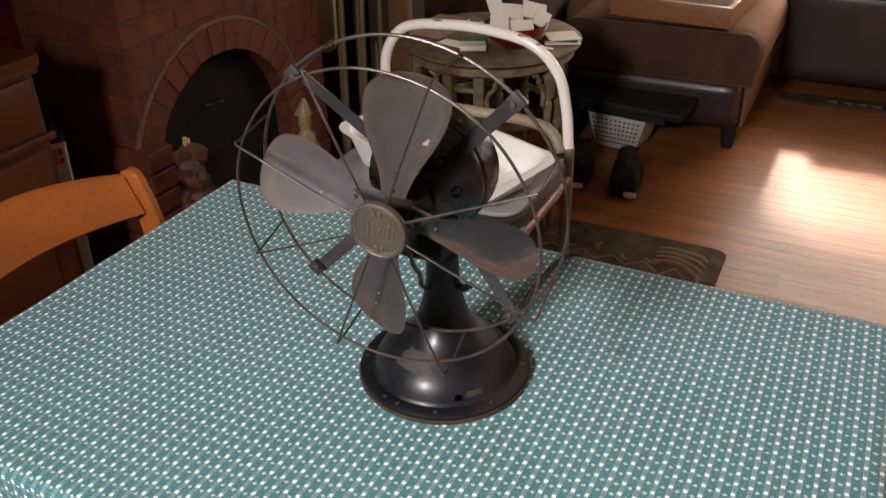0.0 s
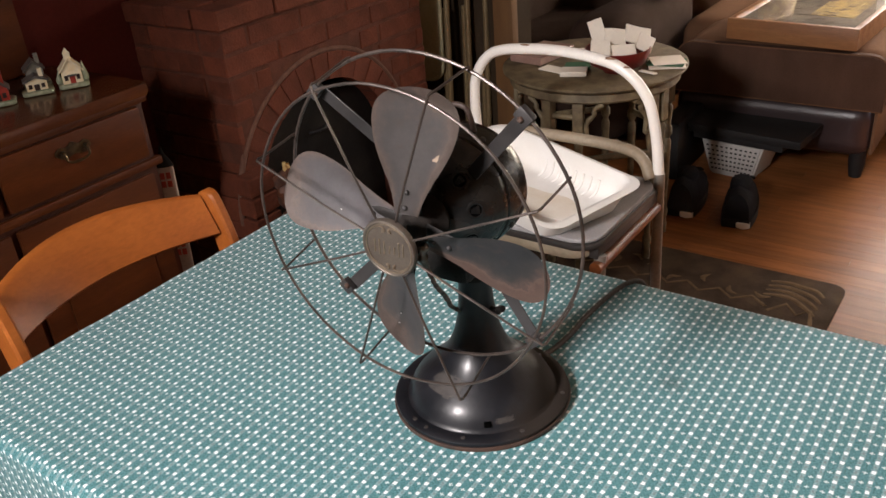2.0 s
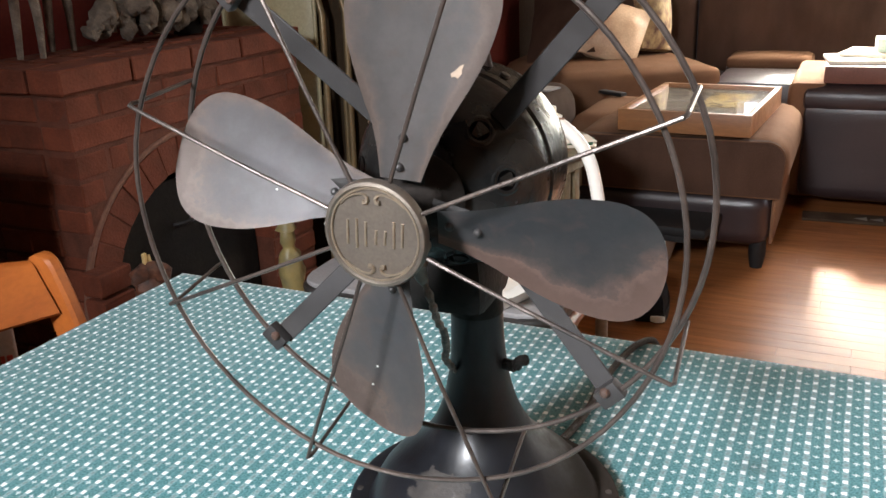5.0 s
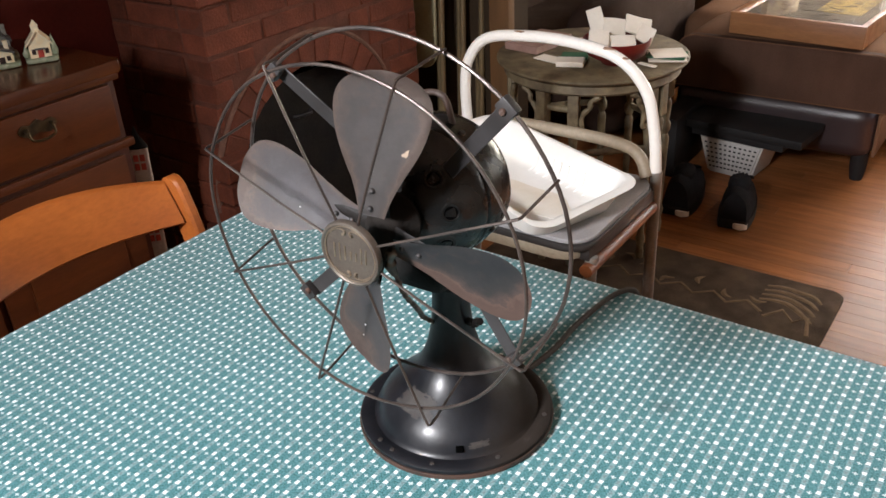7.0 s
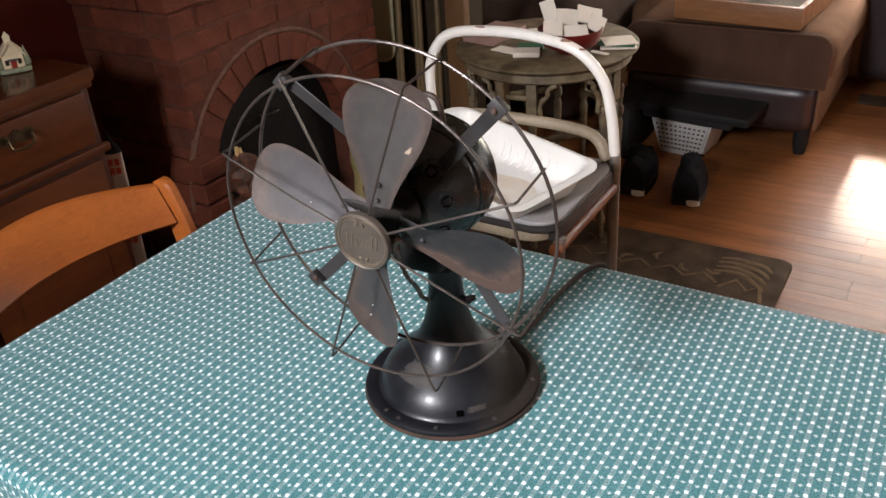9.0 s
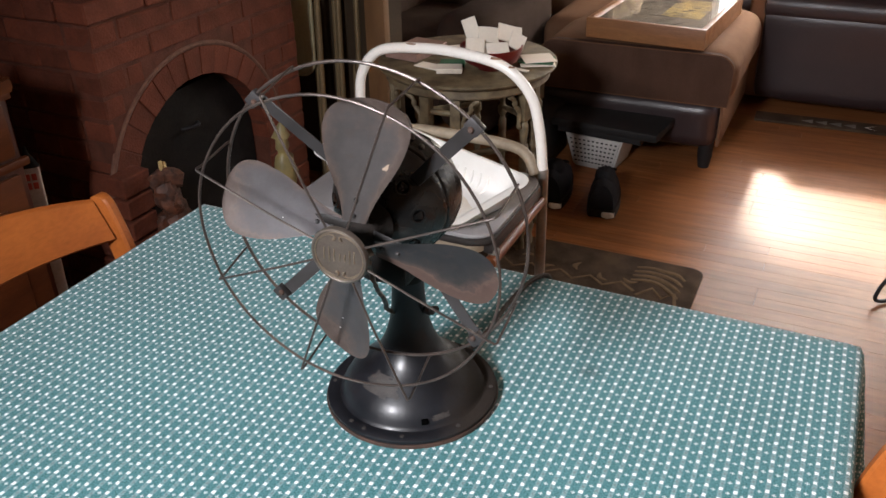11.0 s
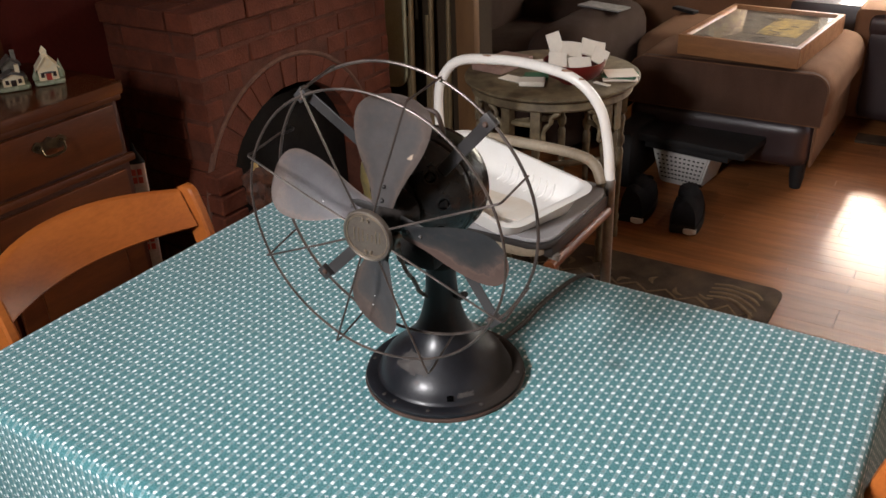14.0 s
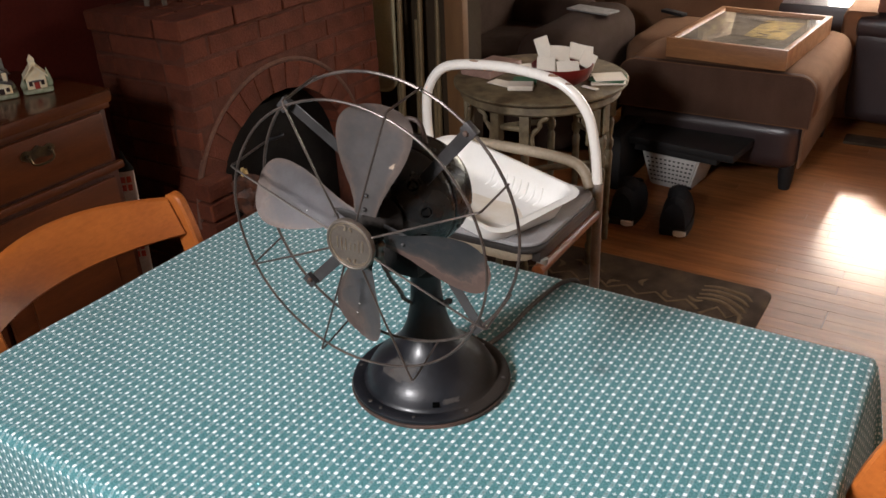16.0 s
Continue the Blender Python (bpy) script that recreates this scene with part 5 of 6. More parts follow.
for k, (i, s) in enumerate(((27, 6), (40, 9), (43, 6))):
    p = hoop[i] + Vector((0, -0.006, 0.0105))
    part("chip", moved(lathe([(0, 0.003), (0.002 + 0.0004 * s, 0.0018), (0.003 + 0.0004 * s, 0.0), (0, -0.001)], 9), Matrix.Translation(p) @ Matrix.Rotation(radians(30), 4, "X") @ Matrix.Diagonal((1.6 + 0.2 * s, 0.6, 0.5, 1)) @ Matrix.Diagonal((1, 1, 1, 1))), CHIP, back_hoop, "rusty chip in the enamel")
part("seat_band", slab([(x - cx, y - cy) for x, y in rounded(SX0 + 0.004, SX1 - 0.020, SY0 + 0.002, SY1 - 0.004, 0.045)], SZ - 0.046, SZ - 0.022, 0.004), TAN_ENAMEL, stool, "worn cream band under the seat")
part("side_band", box(SX1 - cx - 0.026, SX1 - cx - 0.004, SY0 - cy + 0.030, SY1 - cy - 0.006, SZ - 0.050, SZ - 0.021, 0.004), BLACK_VINYL, stool, "black band along the seat's side")
part("seat_pan", slab([(x - cx, y - cy) for x, y in rounded(SX0, SX1 + 0.003, SY0 - 0.003, SY1, 0.05)], SZ - 0.022, SZ - 0.009, 0.005), BLACK_VINYL, stool, "black seat edge")
part("seat", slab([(x - cx, y - cy) for x, y in rounded(SX0 + 0.004, SX1 - 0.002, SY0 + 0.004, SY1, 0.05)], SZ - 0.009, SZ, 0.004, segs=3), GREY_VINYL, stool, "worn grey vinyl seat")
part("rear_rail", tube(smooth_line([S(SX0 + 0.02, 0.650, 0.640), S(0.05, 0.675, 0.672), S(0.2, 0.680, 0.676), S(0.335, 0.677, 0.672), S(SX1 - 0.045, 0.668, 0.655), S(SX1 - 0.022, 0.655, 0.618)], 6), 0.0135, 10), TAN_ENAMEL, stool, "worn tan seat rail")
for x in (SX0 + 0.012, SX1 - 0.006):
    part("rear_leg", tube([S(x, 0.668, 0.63), S(x, 0.672, 0.30), S(x, 0.70, 0.0)], 0.0125, 12), GREY_TUBE, stool, "dull metal leg")
    part("front_leg", tube([S(x, 0.37, 0.57), S(x, 0.30, 0.0)], 0.0125, 12), GREY_TUBE, stool)
    part("side_rail", tube([S(x, SY0 + 0.02, SZ - 0.066), S(x, SY1 - 0.01, SZ - 0.062)], 0.0135, 12), RED_ENAMEL, stool, "rust-red tube rail under the seat")
for z, y0 in ((0.22, 0.22), (0.42, 0.27)):
    part("step", slab([(x - cx, y - cy) for x, y in rounded(SX0 + 0.03, SX1 - 0.03, y0, y0 + 0.17, 0.02)], z - 0.02, z, 0.005), RED_ENAMEL, stool, "rust-red tread")


def basin(m, label):
    """A plastic tub: outer and inner skins, a rolled rim and ribs on one long wall."""
    b = thing("basin", label, "basin", m)
    L, W, H = 0.217, 0.121, 0.081

    def lift(x, y, z):
        """The rim falls towards one front corner."""
        u, v = (x + L) / (2 * L), (y + W) / (2 * W)
        return z if z < 0.012 else z * (1 - u * (0.20 + 0.26 * (1 - v)))

    bm = bmesh.new()
    prof = [(0.84, 0.0, 0.035), (0.86, 0.004, 0.035), (0.98, H - 0.006, 0.03), (1.06, H - 0.004, 0.03), (1.07, H, 0.03), (1.0, H + 0.002, 0.03), (0.955, H - 0.004, 0.03), (0.875, 0.034, 0.033), (0.845, 0.020, 0.035), (0.805, 0.011, 0.036), (0.75, 0.0072, 0.036), (0.68, 0.006, 0.036)]
    rings = []
    for k, z, r in prof:
        rings.append([bm.verts.new((x, y, lift(x, y, z))) for x, y in rounded(-L * k, L * k, -W * k, W * k, max(0.02, r * 1.3 * k), 5)])
    for a, c in zip(rings, rings[1:]):
        n = len(a)
        for i in range(n):
            bm.faces.new((a[i], a[(i + 1) % n], c[(i + 1) % n], c[i]))
    bm.faces.new(rings[0][::-1])
    bm.faces.new(rings[-1])
    body = part("tub", bm, WHITE_PLASTIC, b)
    for k in range(8):
        x = -0.055 + 0.024 * k
        part("rib", tube([(x - 0.004, W * 0.68, 0.0066), (x - 0.002, W * 0.775, 0.0105), (x, W * 0.825, 0.019), (x + 0.001, W * 0.855, 0.030), (x + 0.002, W * 0.885, 0.042)], [0.0016, 0.0034, 0.0038, 0.0036, 0.0024], 8), WHITE_PLASTIC, body)
    edge = [(0.118 * (1 + 0.14 * math.sin(3 * a + 1) + 0.06 * math.sin(7 * a)) * math.cos(a) + 0.046, 0.056 * (1 + 0.16 * math.sin(2 * a) + 0.07 * math.sin(5 * a + 2)) * math.sin(a) - 0.012) for a in [2 * math.pi * k / 48 for k in range(48)]]
    part("stain", moved(slab(edge, 0.0, 0.0006), pose(0, 0, 0.0065, 0, 0, 0)), YELLOWED, body, "yellowed water stain in the bottom")
    return b


basin(pose(0.203, 0.462, SZ + 0.001, 0, 0, -20), "white plastic wash basin with a yellowed bottom on the stool's seat")

# ---- round side table with bowl, cards and papers ----
RX, RY, RZ, RR = -0.100, 1.420, 0.625, 0.290
side = thing("side_table", "round carved side table in worn sage paint", "table", pose(RX, RY, 0))
part("top", lathe([(0, RZ - 0.024), (RR - 0.03, RZ - 0.024), (RR - 0.012, RZ - 0.020), (RR - 0.006, RZ - 0.014), (RR, RZ - 0.010), (RR, RZ - 0.004), (RR - 0.006, RZ), (0, RZ)], 56), OLD_PAINT, side)
part("frieze", lathe([(RR - 0.060, RZ - 0.054), (RR - 0.030, RZ - 0.054), (RR - 0.022, RZ - 0.047), (RR - 0.026, RZ - 0.024), (RR - 0.060, RZ - 0.024)], 56), OLD_PAINT, side, "moulded frieze under the top")
LEG_R = RR - 0.048


def table_leg(a, brackets):
    """A square-headed turned leg with scrolled brackets on the sides named."""
    c, s = math.cos(radians(a)), math.sin(radians(a))
    r = LEG_R
    leg = part("leg", lathe([(0, 0), (0.011, 0), (0.013, 0.03), (0.009, 0.05), (0.015, 0.08), (0.009, 0.10), (0.010, 0.12), (0.0135, 0.30), (0.0145, 0.335), (0.009, 0.350), (0.016, 0.365), (0.016, 0.385), (0.010, 0.395), (0.0135, 0.43), (0.015, 0.455), (0.009, 0.468), (0.017, 0.478), (0, 0.478)], 12, centre=(r * c, r * s)), OLD_PAINT, side, "turned leg")
    part("leg_head", moved(box(-0.016, 0.016, -0.016, 0.016, 0.476, RZ - 0.053, 0.003), pose(r * c, r * s, 0, 0, 0, a)), OLD_PAINT, leg)
    for d in brackets:
        tx, ty = -s * d, c * d
        pts = smooth_line([(r * c + tx * u, r * s + ty * u, z) for u, z in ((0.014, 0.452), (0.027, 0.462), (0.022, 0.490), (0.030, 0.515), (0.046, 0.532), (0.050, 0.552), (0.074, RZ - 0.057))], 4)
        part("bracket", tube(pts, [0.0055 + 0.003 * abs(math.sin(k * 0.62)) for k in range(len(pts))], 8), OLD_PAINT, leg, "scrolled corner bracket")


for a, br in ((214, (1,)), (262, (-1,)), (285, (1,)), (341, (-1,)), (353, ()), (35, (1,)), (83, (-1,)), (106, (1,)), (160, (-1,))):
    table_leg(a, br)
for z, pairs, rad in ((0.522, ((262, 285), (83, 106)), 0.008), (0.385, ((214, 262), (285, 341), (35, 83), (106, 160)), 0.009)):
    for a0, a1 in pairs:
        p0, p1 = [(LEG_R * math.cos(radians(a)), LEG_R * math.sin(radians(a)), z) for a in (a0, a1)]
        part("stretcher", tube([p0, [(u + v) / 2 for u, v in zip(p0, p1)], p1], [rad, rad * 1.25, rad], 10), OLD_PAINT, side)

bowl = tagged(part("bowl", lathe([(0, 0.0), (0.045, 0.0), (0.050, 0.008), (0.090, 0.030), (0.104, 0.060), (0.106, 0.080), (0.102, 0.080), (0.098, 0.060), (0.082, 0.034), (0.04, 0.016), (0, 0.014)], 40), RED_GLAZE), "red glazed bowl full of white cards on the side table", "bowl")
BX, BY = 0.010, 1.352
bowl.matrix_world = pose(BX, BY, RZ + 0.001) @ Matrix.Diagonal((0.92, 0.92, 0.9, 1))
# cards heaped in the bowl: across, back, up, tilts and half sizes
CARDS = ((-0.056, 0.030, 0.138, 66, -16, 0.026, 0.046), (-0.056, -0.030, 0.098, 52, 8, 0.034, 0.028), (-0.006, 0.018, 0.120, 48, 6, 0.038, 0.032), (0.012, -0.045, 0.086, 38, -4, 0.042, 0.026),
         (0.062, 0.020, 0.122, 50, 14, 0.046, 0.032), (0.080, -0.014, 0.102, 64, 30, 0.030, 0.030), (-0.020, 0.055, 0.100, 30, -20, 0.040, 0.030), (0.000, 0.000, 0.074, 8, 4, 0.052, 0.046))
for k, (u, v, z, tip, roll, w, h) in enumerate(CARDS):
    w, h = 0.84 * w, 0.84 * h
    card = box(-w, w, -h, h, -0.005, 0.004, 0.0012, 1)
    bmesh.ops.subdivide_edges(card, edges=card.edges[:], cuts=2, use_grid_fill=True)
    for p in card.verts:
        p.co.z += 0.004 * math.sin(p.co.x * 42 + k) + 0.003 * math.sin(p.co.y * 55 + 2 * k)
    cob = tagged(part("card", card, PAPER), "folded white paper card heaped in the red bowl", "card", "cards in the bowl")
    cob.matrix_world = pose(BX, BY, RZ + 0.82 * z, 0, 0, 33) @ Matrix.Translation((u, v, 0)) @ Matrix.Rotation(radians(roll), 4, "Y") @ Matrix.Rotation(radians(tip), 4, "X")
for x, y, tw, w, d, h, mat, lab, cat in ((-0.280, 1.410, -8, 0.062, 0.092, 0.024, PINK_BOOK, "faded pink hardcover book on the side table", "book"),
                                          (-0.165, 1.29, -12, 0.055, 0.025, 0.003, PAPER, "loose white note on the side table", "paper"),
                                          (-0.095, 1.270, 22, 0.040, 0.028, 0.016, PAPER, "small white box on the side table", "box"),
                                          (-0.115, 1.335, 20, 0.04, 0.03, 0.010, GREEN_CARD, "small green card packet on the side table", "packet"),
                                          (0.125, 1.455, 25, 0.055, 0.05, 0.006, PAPER, "stack of white papers on the side table", "papers"),
                                          (0.105, 1.36, -15, 0.03, 0.008, 0.004, PAPER, "white paper slip on the side table", "paper"),
                                          (-0.16, 1.48, 40, 0.05, 0.035, 0.012, PAPER, "white folded papers on the side table", "papers")):
    ob = tagged(part(cat.replace(" ", "_") if cat != "papers" else "paper_stack", box(-w, w, -d, d, 0, h, min(0.002, h * 0.3), 1), mat), lab, cat)
    ob.matrix_world = pose(x, y, RZ + 0.001, 0, 0, tw)
tagged(part("magazine", moved(slab(rounded(-0.055, 0.055, -0.04, 0.04, 0.004), 0, 0.004), pose(0.125, 1.455, RZ + 0.008, 0, 0, 12)), GREEN_CARD), "thin green booklet under white paper", "booklet")
tagged(part("note", moved(box(-0.05, 0.05, -0.045, 0.045, 0, 0.002), pose(0.127, 1.458, RZ + 0.0135, 0, 0, 34)), PAPER), "white sheet lying on a green booklet", "paper")

# ---- rug, shoes and bin ----
rug = thing("rug", "dark brown rug with a woven tan leaf and zigzag border", "rug", pose(0.30, 1.10, 0.001))
part("field", slab(rounded(-0.62, 0.430, -0.55, 0.335, 0.035), 0.0, 0.010, 0.004), RUG_DARK, rug)
for k in range(4):
    y = 0.27 - k * 0.028
    pts = smooth_line([(0.225, y, 0.0105), (0.27, y + 0.012, 0.0105), (0.31, y + 0.006, 0.0105), (0.355, y - 0.010 * k, 0.0105), (0.385, y - 0.03 - 0.01 * k, 0.0105)], 5)
    part("leaf_stroke", tube(pts, [0.004 + 0.006 * math.sin(math.pi * i / (len(pts) - 1)) for i in range(len(pts))], 6, flat=0.25), RUG_TAN, rug)
zz = [(-0.55 + 0.05 * k, 0.12 + (0.04 if k % 2 else 0.0), 0.0105) for k in range(17)]
part("zigzag", tube(zz, 0.006, 6, flat=0.25), RUG_TAN, rug, "tan zigzag stripe")
part("zigzag", tube([(x, y - 0.20, z) for x, y, z in zz], 0.005, 6, flat=0.25), RUG_TAN, rug)
part("zigzag", tube([(0.26, 0.10, 0.0105), (0.30, 0.16, 0.0105), (0.34, 0.11, 0.0105), (0.37, 0.15, 0.0105), (0.39, 0.06, 0.0105)], 0.006, 6, flat=0.25), RUG_TAN, rug)
for k in range(9):
    a = 0.7 * k
    c0 = Vector((-0.40 + 0.075 * k, 0.20 + 0.03 * math.sin(k * 2.3), 0.0105))
    part("leaf_stroke", tube(smooth_line([c0, c0 + Vector((0.03 * math.cos(a), 0.03 * math.sin(a), 0)), c0 + Vector((0.05 * math.cos(a + 0.5), 0.05 * math.sin(a + 0.5), 0))], 4), [0.002, 0.004, 0.006, 0.008, 0.009, 0.008, 0.006, 0.004, 0.002], 6, flat=0.25), RUG_TAN, rug)


def shoe(m, label):
    s = thing("shoe", label, "shoe", m @ Matrix.Diagonal((1.5, 1.05, 1.5, 1)), "pair of shoes")
    outline = [(0.040 * (1 - 0.35 * ((y + 0.02) / 0.14) ** 2) * sx + 0.004, y) for sx, ys in ((1, np.linspace(-0.135, 0.135, 14)), (-1, np.linspace(0.135, -0.135, 14))) for y in ys]
    sole = part("sole", slab(outline, 0.0, 0.022, 0.006), BLACK_PLASTIC, s)
    part("toe_guard", slab(rounded(0.004, 0.036, -0.142, -0.105, 0.012), 0.003, 0.017, 0.004), WHITE_PLASTIC, sole, "white heel edge")
    part("toe_guard", slab(rounded(-0.026, -0.016, -0.134, -0.118, 0.004), 0.006, 0.012, 0.002), WHITE_PLASTIC, sole)
    bm = bmesh.new()
    rows = []
    for k in range(15):
        f = k / 14
        y = -0.128 + 0.256 * f
        wdt = 0.036 * (1 - 0.35 * ((y + 0.02) / 0.14) ** 2)
        top = 0.095 - 0.045 * max(0, f - 0.35) / 0.65 if f > 0.06 else 0.085
        rows.append([bm.verts.new((0.004 + wdt * (1 - 0.35 * (i / 6 if i < 7 else (12 - i) / 6) ** 2) * math.cos(math.pi * i / 12), y, 0.020 + (top - 0.02) * math.sin(math.pi * i / 12) ** 0.7)) for i in range(13)])
    for a, b in zip(rows, rows[1:]):
        for i in range(12):
            bm.faces.new((a[i], a[i + 1], b[i + 1], b[i]))
    bm.faces.new(rows[0])
    bm.faces.new(rows[-1][::-1])
    part("upper", bm, SHOE_BLACK, s)
    tongue = bmesh.new()
    bmesh.ops.create_uvsphere(tongue, u_segments=14, v_segments=10, radius=1)
    for v in tongue.verts:
        v.co = Vector((0.004 + v.co.x * 0.026, -0.045 + v.co.y * 0.055, 0.086 + v.co.z * 0.020 + 0.006 * noise.noise(v.co * 3)))
    part("tongue", tongue, SHOE_BLACK, s, "padded black tongue and collar")
    for k in range(3):
        part("lace", tube([(-0.018, 0.01 + 0.02 * k, 0.088 - 0.008 * k), (0.026, 0.018 + 0.02 * k, 0.088 - 0.008 * k)], 0.0025, 6), BLACK_PLASTIC, s)
    return s


shoe(pose(0.280, 1.822, 0, 0, 0, 10), "black mesh sneaker with a white heel edge on the floor")
shoe(pose(0.088, 1.825, 0, 0, 0, 6), "black mesh sneaker with a pale sole standing beside its mate")

bin_ = thing("storage_bin", "white perforated plastic bin under a black lid", "bin", pose(0.165, 2.19, 0, 0, 0, -6))
bmb = bmesh.new()
lo = [bmb.verts.new((x, y, 0.0)) for x, y in ((-0.085, -0.09), (0.085, -0.09), (0.085, 0.09), (-0.085, 0.09))]
hi = [bmb.verts.new((x, y, 0.150)) for x, y in ((-0.125, -0.105), (0.125, -0.105), (0.125, 0.105), (-0.125, 0.105))]
bmb.faces.new(lo[::-1])
bmb.faces.new(hi)
for k in range(4):
    bmb.faces.new((lo[k], lo[(k + 1) % 4], hi[(k + 1) % 4], hi[k]))
bmesh.ops.bevel(bmb, geom=bmb.edges[:], offset=0.008, segments=2, affect="EDGES")
tubp = part("tub", bmb, material("grey_white_plastic", (0.48, 0.47, 0.45), 0.5, second=(0.42, 0.41, 0.39), scale=8), bin_)
for j in range(6):
    for i in range(11):
        z = 0.028 + j * 0.019
        k = 0.085 + 0.04 * z / 0.15
        x = (-1 + 2 * (i + 0.5) / 11) * (k - 0.012)
        part("hole", moved(box(-0.0045, 0.0045, -0.001, 0.001, -0.003, 0.003), pose(x, -0.0903 - 0.015 * z / 0.15, z, -5.7, 0, 0)), BLACK_PLASTIC, tubp)
part("lid", box(-0.19, 0.27, -0.14, 0.13, 0.178, 0.212, 0.010), BLACK_PLASTIC, bin_, "wide black lid")
part("lid_skirt", box(-0.15, 0.20, -0.12, 0.11, 0.150, 0.180, 0.004), BLACK_PLASTIC, bin_)
tagged(part("storage_crate", box(-0.10, -0.015, 1.98, 2.30, 0.0, 0.235, 0.012), BLACK_PLASTIC), "black plastic crate in the shadow beside the bin", "crate")

# ---- chaise, sofa and leather ottoman ----
chaise = thing("chaise", "brown microsuede chaise with a dark leather base", "sofa", pose(0.26, 2.77, 0))
part("base", cushion(-0.40, 0.345, -0.528, 0.25, 0.085, 0.292, 0.060, 0.0, 18), LEATHER, chaise, "dark brown leather base")
part("seat_cushion", cushion(-0.400, 0.388, -0.535, 0.27, 0.270, 0.486, 0.085, 0.006, 18), SUEDE, chaise, "thick brown suede cushion")
part("seat_cushion", cushion(-0.500, -0.20, -0.24, 0.31, 0.290, 0.484, 0.070, 0.004, 12), SUEDE, chaise, "suede corner of the seat")
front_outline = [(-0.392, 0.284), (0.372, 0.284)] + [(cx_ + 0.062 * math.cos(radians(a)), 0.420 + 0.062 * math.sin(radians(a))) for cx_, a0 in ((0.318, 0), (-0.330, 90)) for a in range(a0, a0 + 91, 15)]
# darker than the suede top: the front's shade is put into its cloth
part("front_panel", moved(slab(front_outline, -0.02, 0.028, 0.012), Matrix.Translation((0, -0.520, 0)) @ Matrix.Rotation(radians(90), 4, "X")), TWEED, chaise, "front panel of the cushion, its shade put into darker tweed")
part("piping", tube([(x, -0.541, z) for x, z in front_outline], 0.0032, 6, True), SUEDE, chaise, "seam round the cushion's front")
part("side_panel", box(0.343, 0.355, -0.492, 0.22, 0.10, 0.268, 0.004), SUEDE, chaise, "suede side of the base")
for x in (-0.35, 0.305):
    for y in (-0.47, 0.20):
        part("foot", lathe([(0, 0), (0.022, 0), (0.030, 0.05), (0.030, 0.11), (0, 0.11)], 14, centre=(x, y)), BLACK_PLASTIC, chaise)

tray_ = thing("shadow_box", "oak shadow box with a glazed yellow picture on the chaise", "frame", pose(0.304, 2.562, 0.4945, 0, 0, -4))
TW, TD, TH = 0.237, 0.315, 0.078
for x0, x1, y0, y1 in ((-TW, TW, -TD, -TD + 0.022), (-TW, TW, TD - 0.022, TD), (-TW, -TW + 0.022, -TD + 0.022, TD - 0.022), (TW - 0.022, TW, -TD + 0.022, TD - 0.022)):
    part("frame_rail", box(x0, x1, y0, y1, 0, TH, 0.003), FRAME_OAK, tray_)
picture = part("picture", box(-TW + 0.02, TW - 0.02, -TD + 0.02, TD - 0.02, 0.052, 0.058), material("faded_print", (0.15, 0.115, 0.07), 0.7, second=(0.055, 0.045, 0.032), scale=14, mix=0.5, detail=8), tray_, "faded printed picture", smooth=False)
part("yellow_panel", box(0.00, 0.16, -0.10, 0.20, 0.0585, 0.0595), material("yellow_print", (0.50, 0.33, 0.06), 0.7, second=(0.20, 0.14, 0.06), scale=22, mix=0.6, detail=8), picture, "yellow patch of the picture", smooth=False)
INK = material("dark_print_ink", (0.05, 0.042, 0.034), 0.7)
ri = random.Random(9)
for k in range(22):
    x, y, w = ri.uniform(-0.15, 0.13), -0.24 + 0.022 * k, ri.uniform(0.012, 0.04)
    part("dark_bar", moved(box(-w, w, -0.004, 0.004, 0.0, 0.0012), pose(x, y, 0.0598, 0, 0, ri.uniform(-25, 25))), INK, picture, "line of unreadable dark print", smooth=False)
gl = part("glass", box(-TW + 0.02, TW - 0.02, -TD + 0.02, TD - 0.02, TH - 0.012, TH - 0.009), GLASS, tray_, "sheet of glass", smooth=False)
gl.visible_shadow = False
remote = tagged(part("remote_control", moved(box(-0.02, 0.02, -0.07, 0.07, 0, 0.016, 0.005), pose(-0.170, 3.010, 0.490, 0, 0, 62)), BLACK_PLASTIC), "black remote control on the chaise", "remote control")

sofa = thing("sofa", "long brown sofa with suede seats and dark leather back", "sofa", pose(0.9, 3.75, 0))
part("base", box(-1.85, -0.695, -0.16, 0.40, 0.06, 0.36, 0.02), LEATHER, sofa)
part("seat_cushion", cushion(-1.82, -1.21, -0.18, 0.40, 0.352, 0.552, 0.050, 0.010), SUEDE, sofa, "brown suede seat cushion")
part("corner_base", moved(box(-0.80, 0.0, 0.02, 0.62, 0.06, 0.37, 0.02), pose(-0.640, -0.335, 0, 0, 0, 31)), LEATHER, sofa, "dark leather base of the corner seat")
part("seat_cushion", moved(cushion(-0.80, 0.0, 0.0, 0.62, 0.352, 0.568, 0.050, 0.010), pose(-0.640, -0.335, 0, 0, 0, 31)), SUEDE, sofa, "suede corner seat cushion")
# added block: stops a stray sun spot on the floor beside the chaise
part("seat_block", box(-0.690, -0.28, -0.345, 0.120, 0.06, 0.500, 0.03), LEATHER, sofa, "added dark leather block that keeps sun off the floor")
part("seat_front", box(-0.695, -0.28, 0.110, 0.40, 0.355, 0.505, 0.012), LEATHER, sofa, "dark leather seat front")
part("seat_cushion", cushion(-0.695, -0.28, 0.095, 0.40, 0.490, 0.554, 0.028, 0.006), SUEDE, sofa, "thin suede seat cushion")
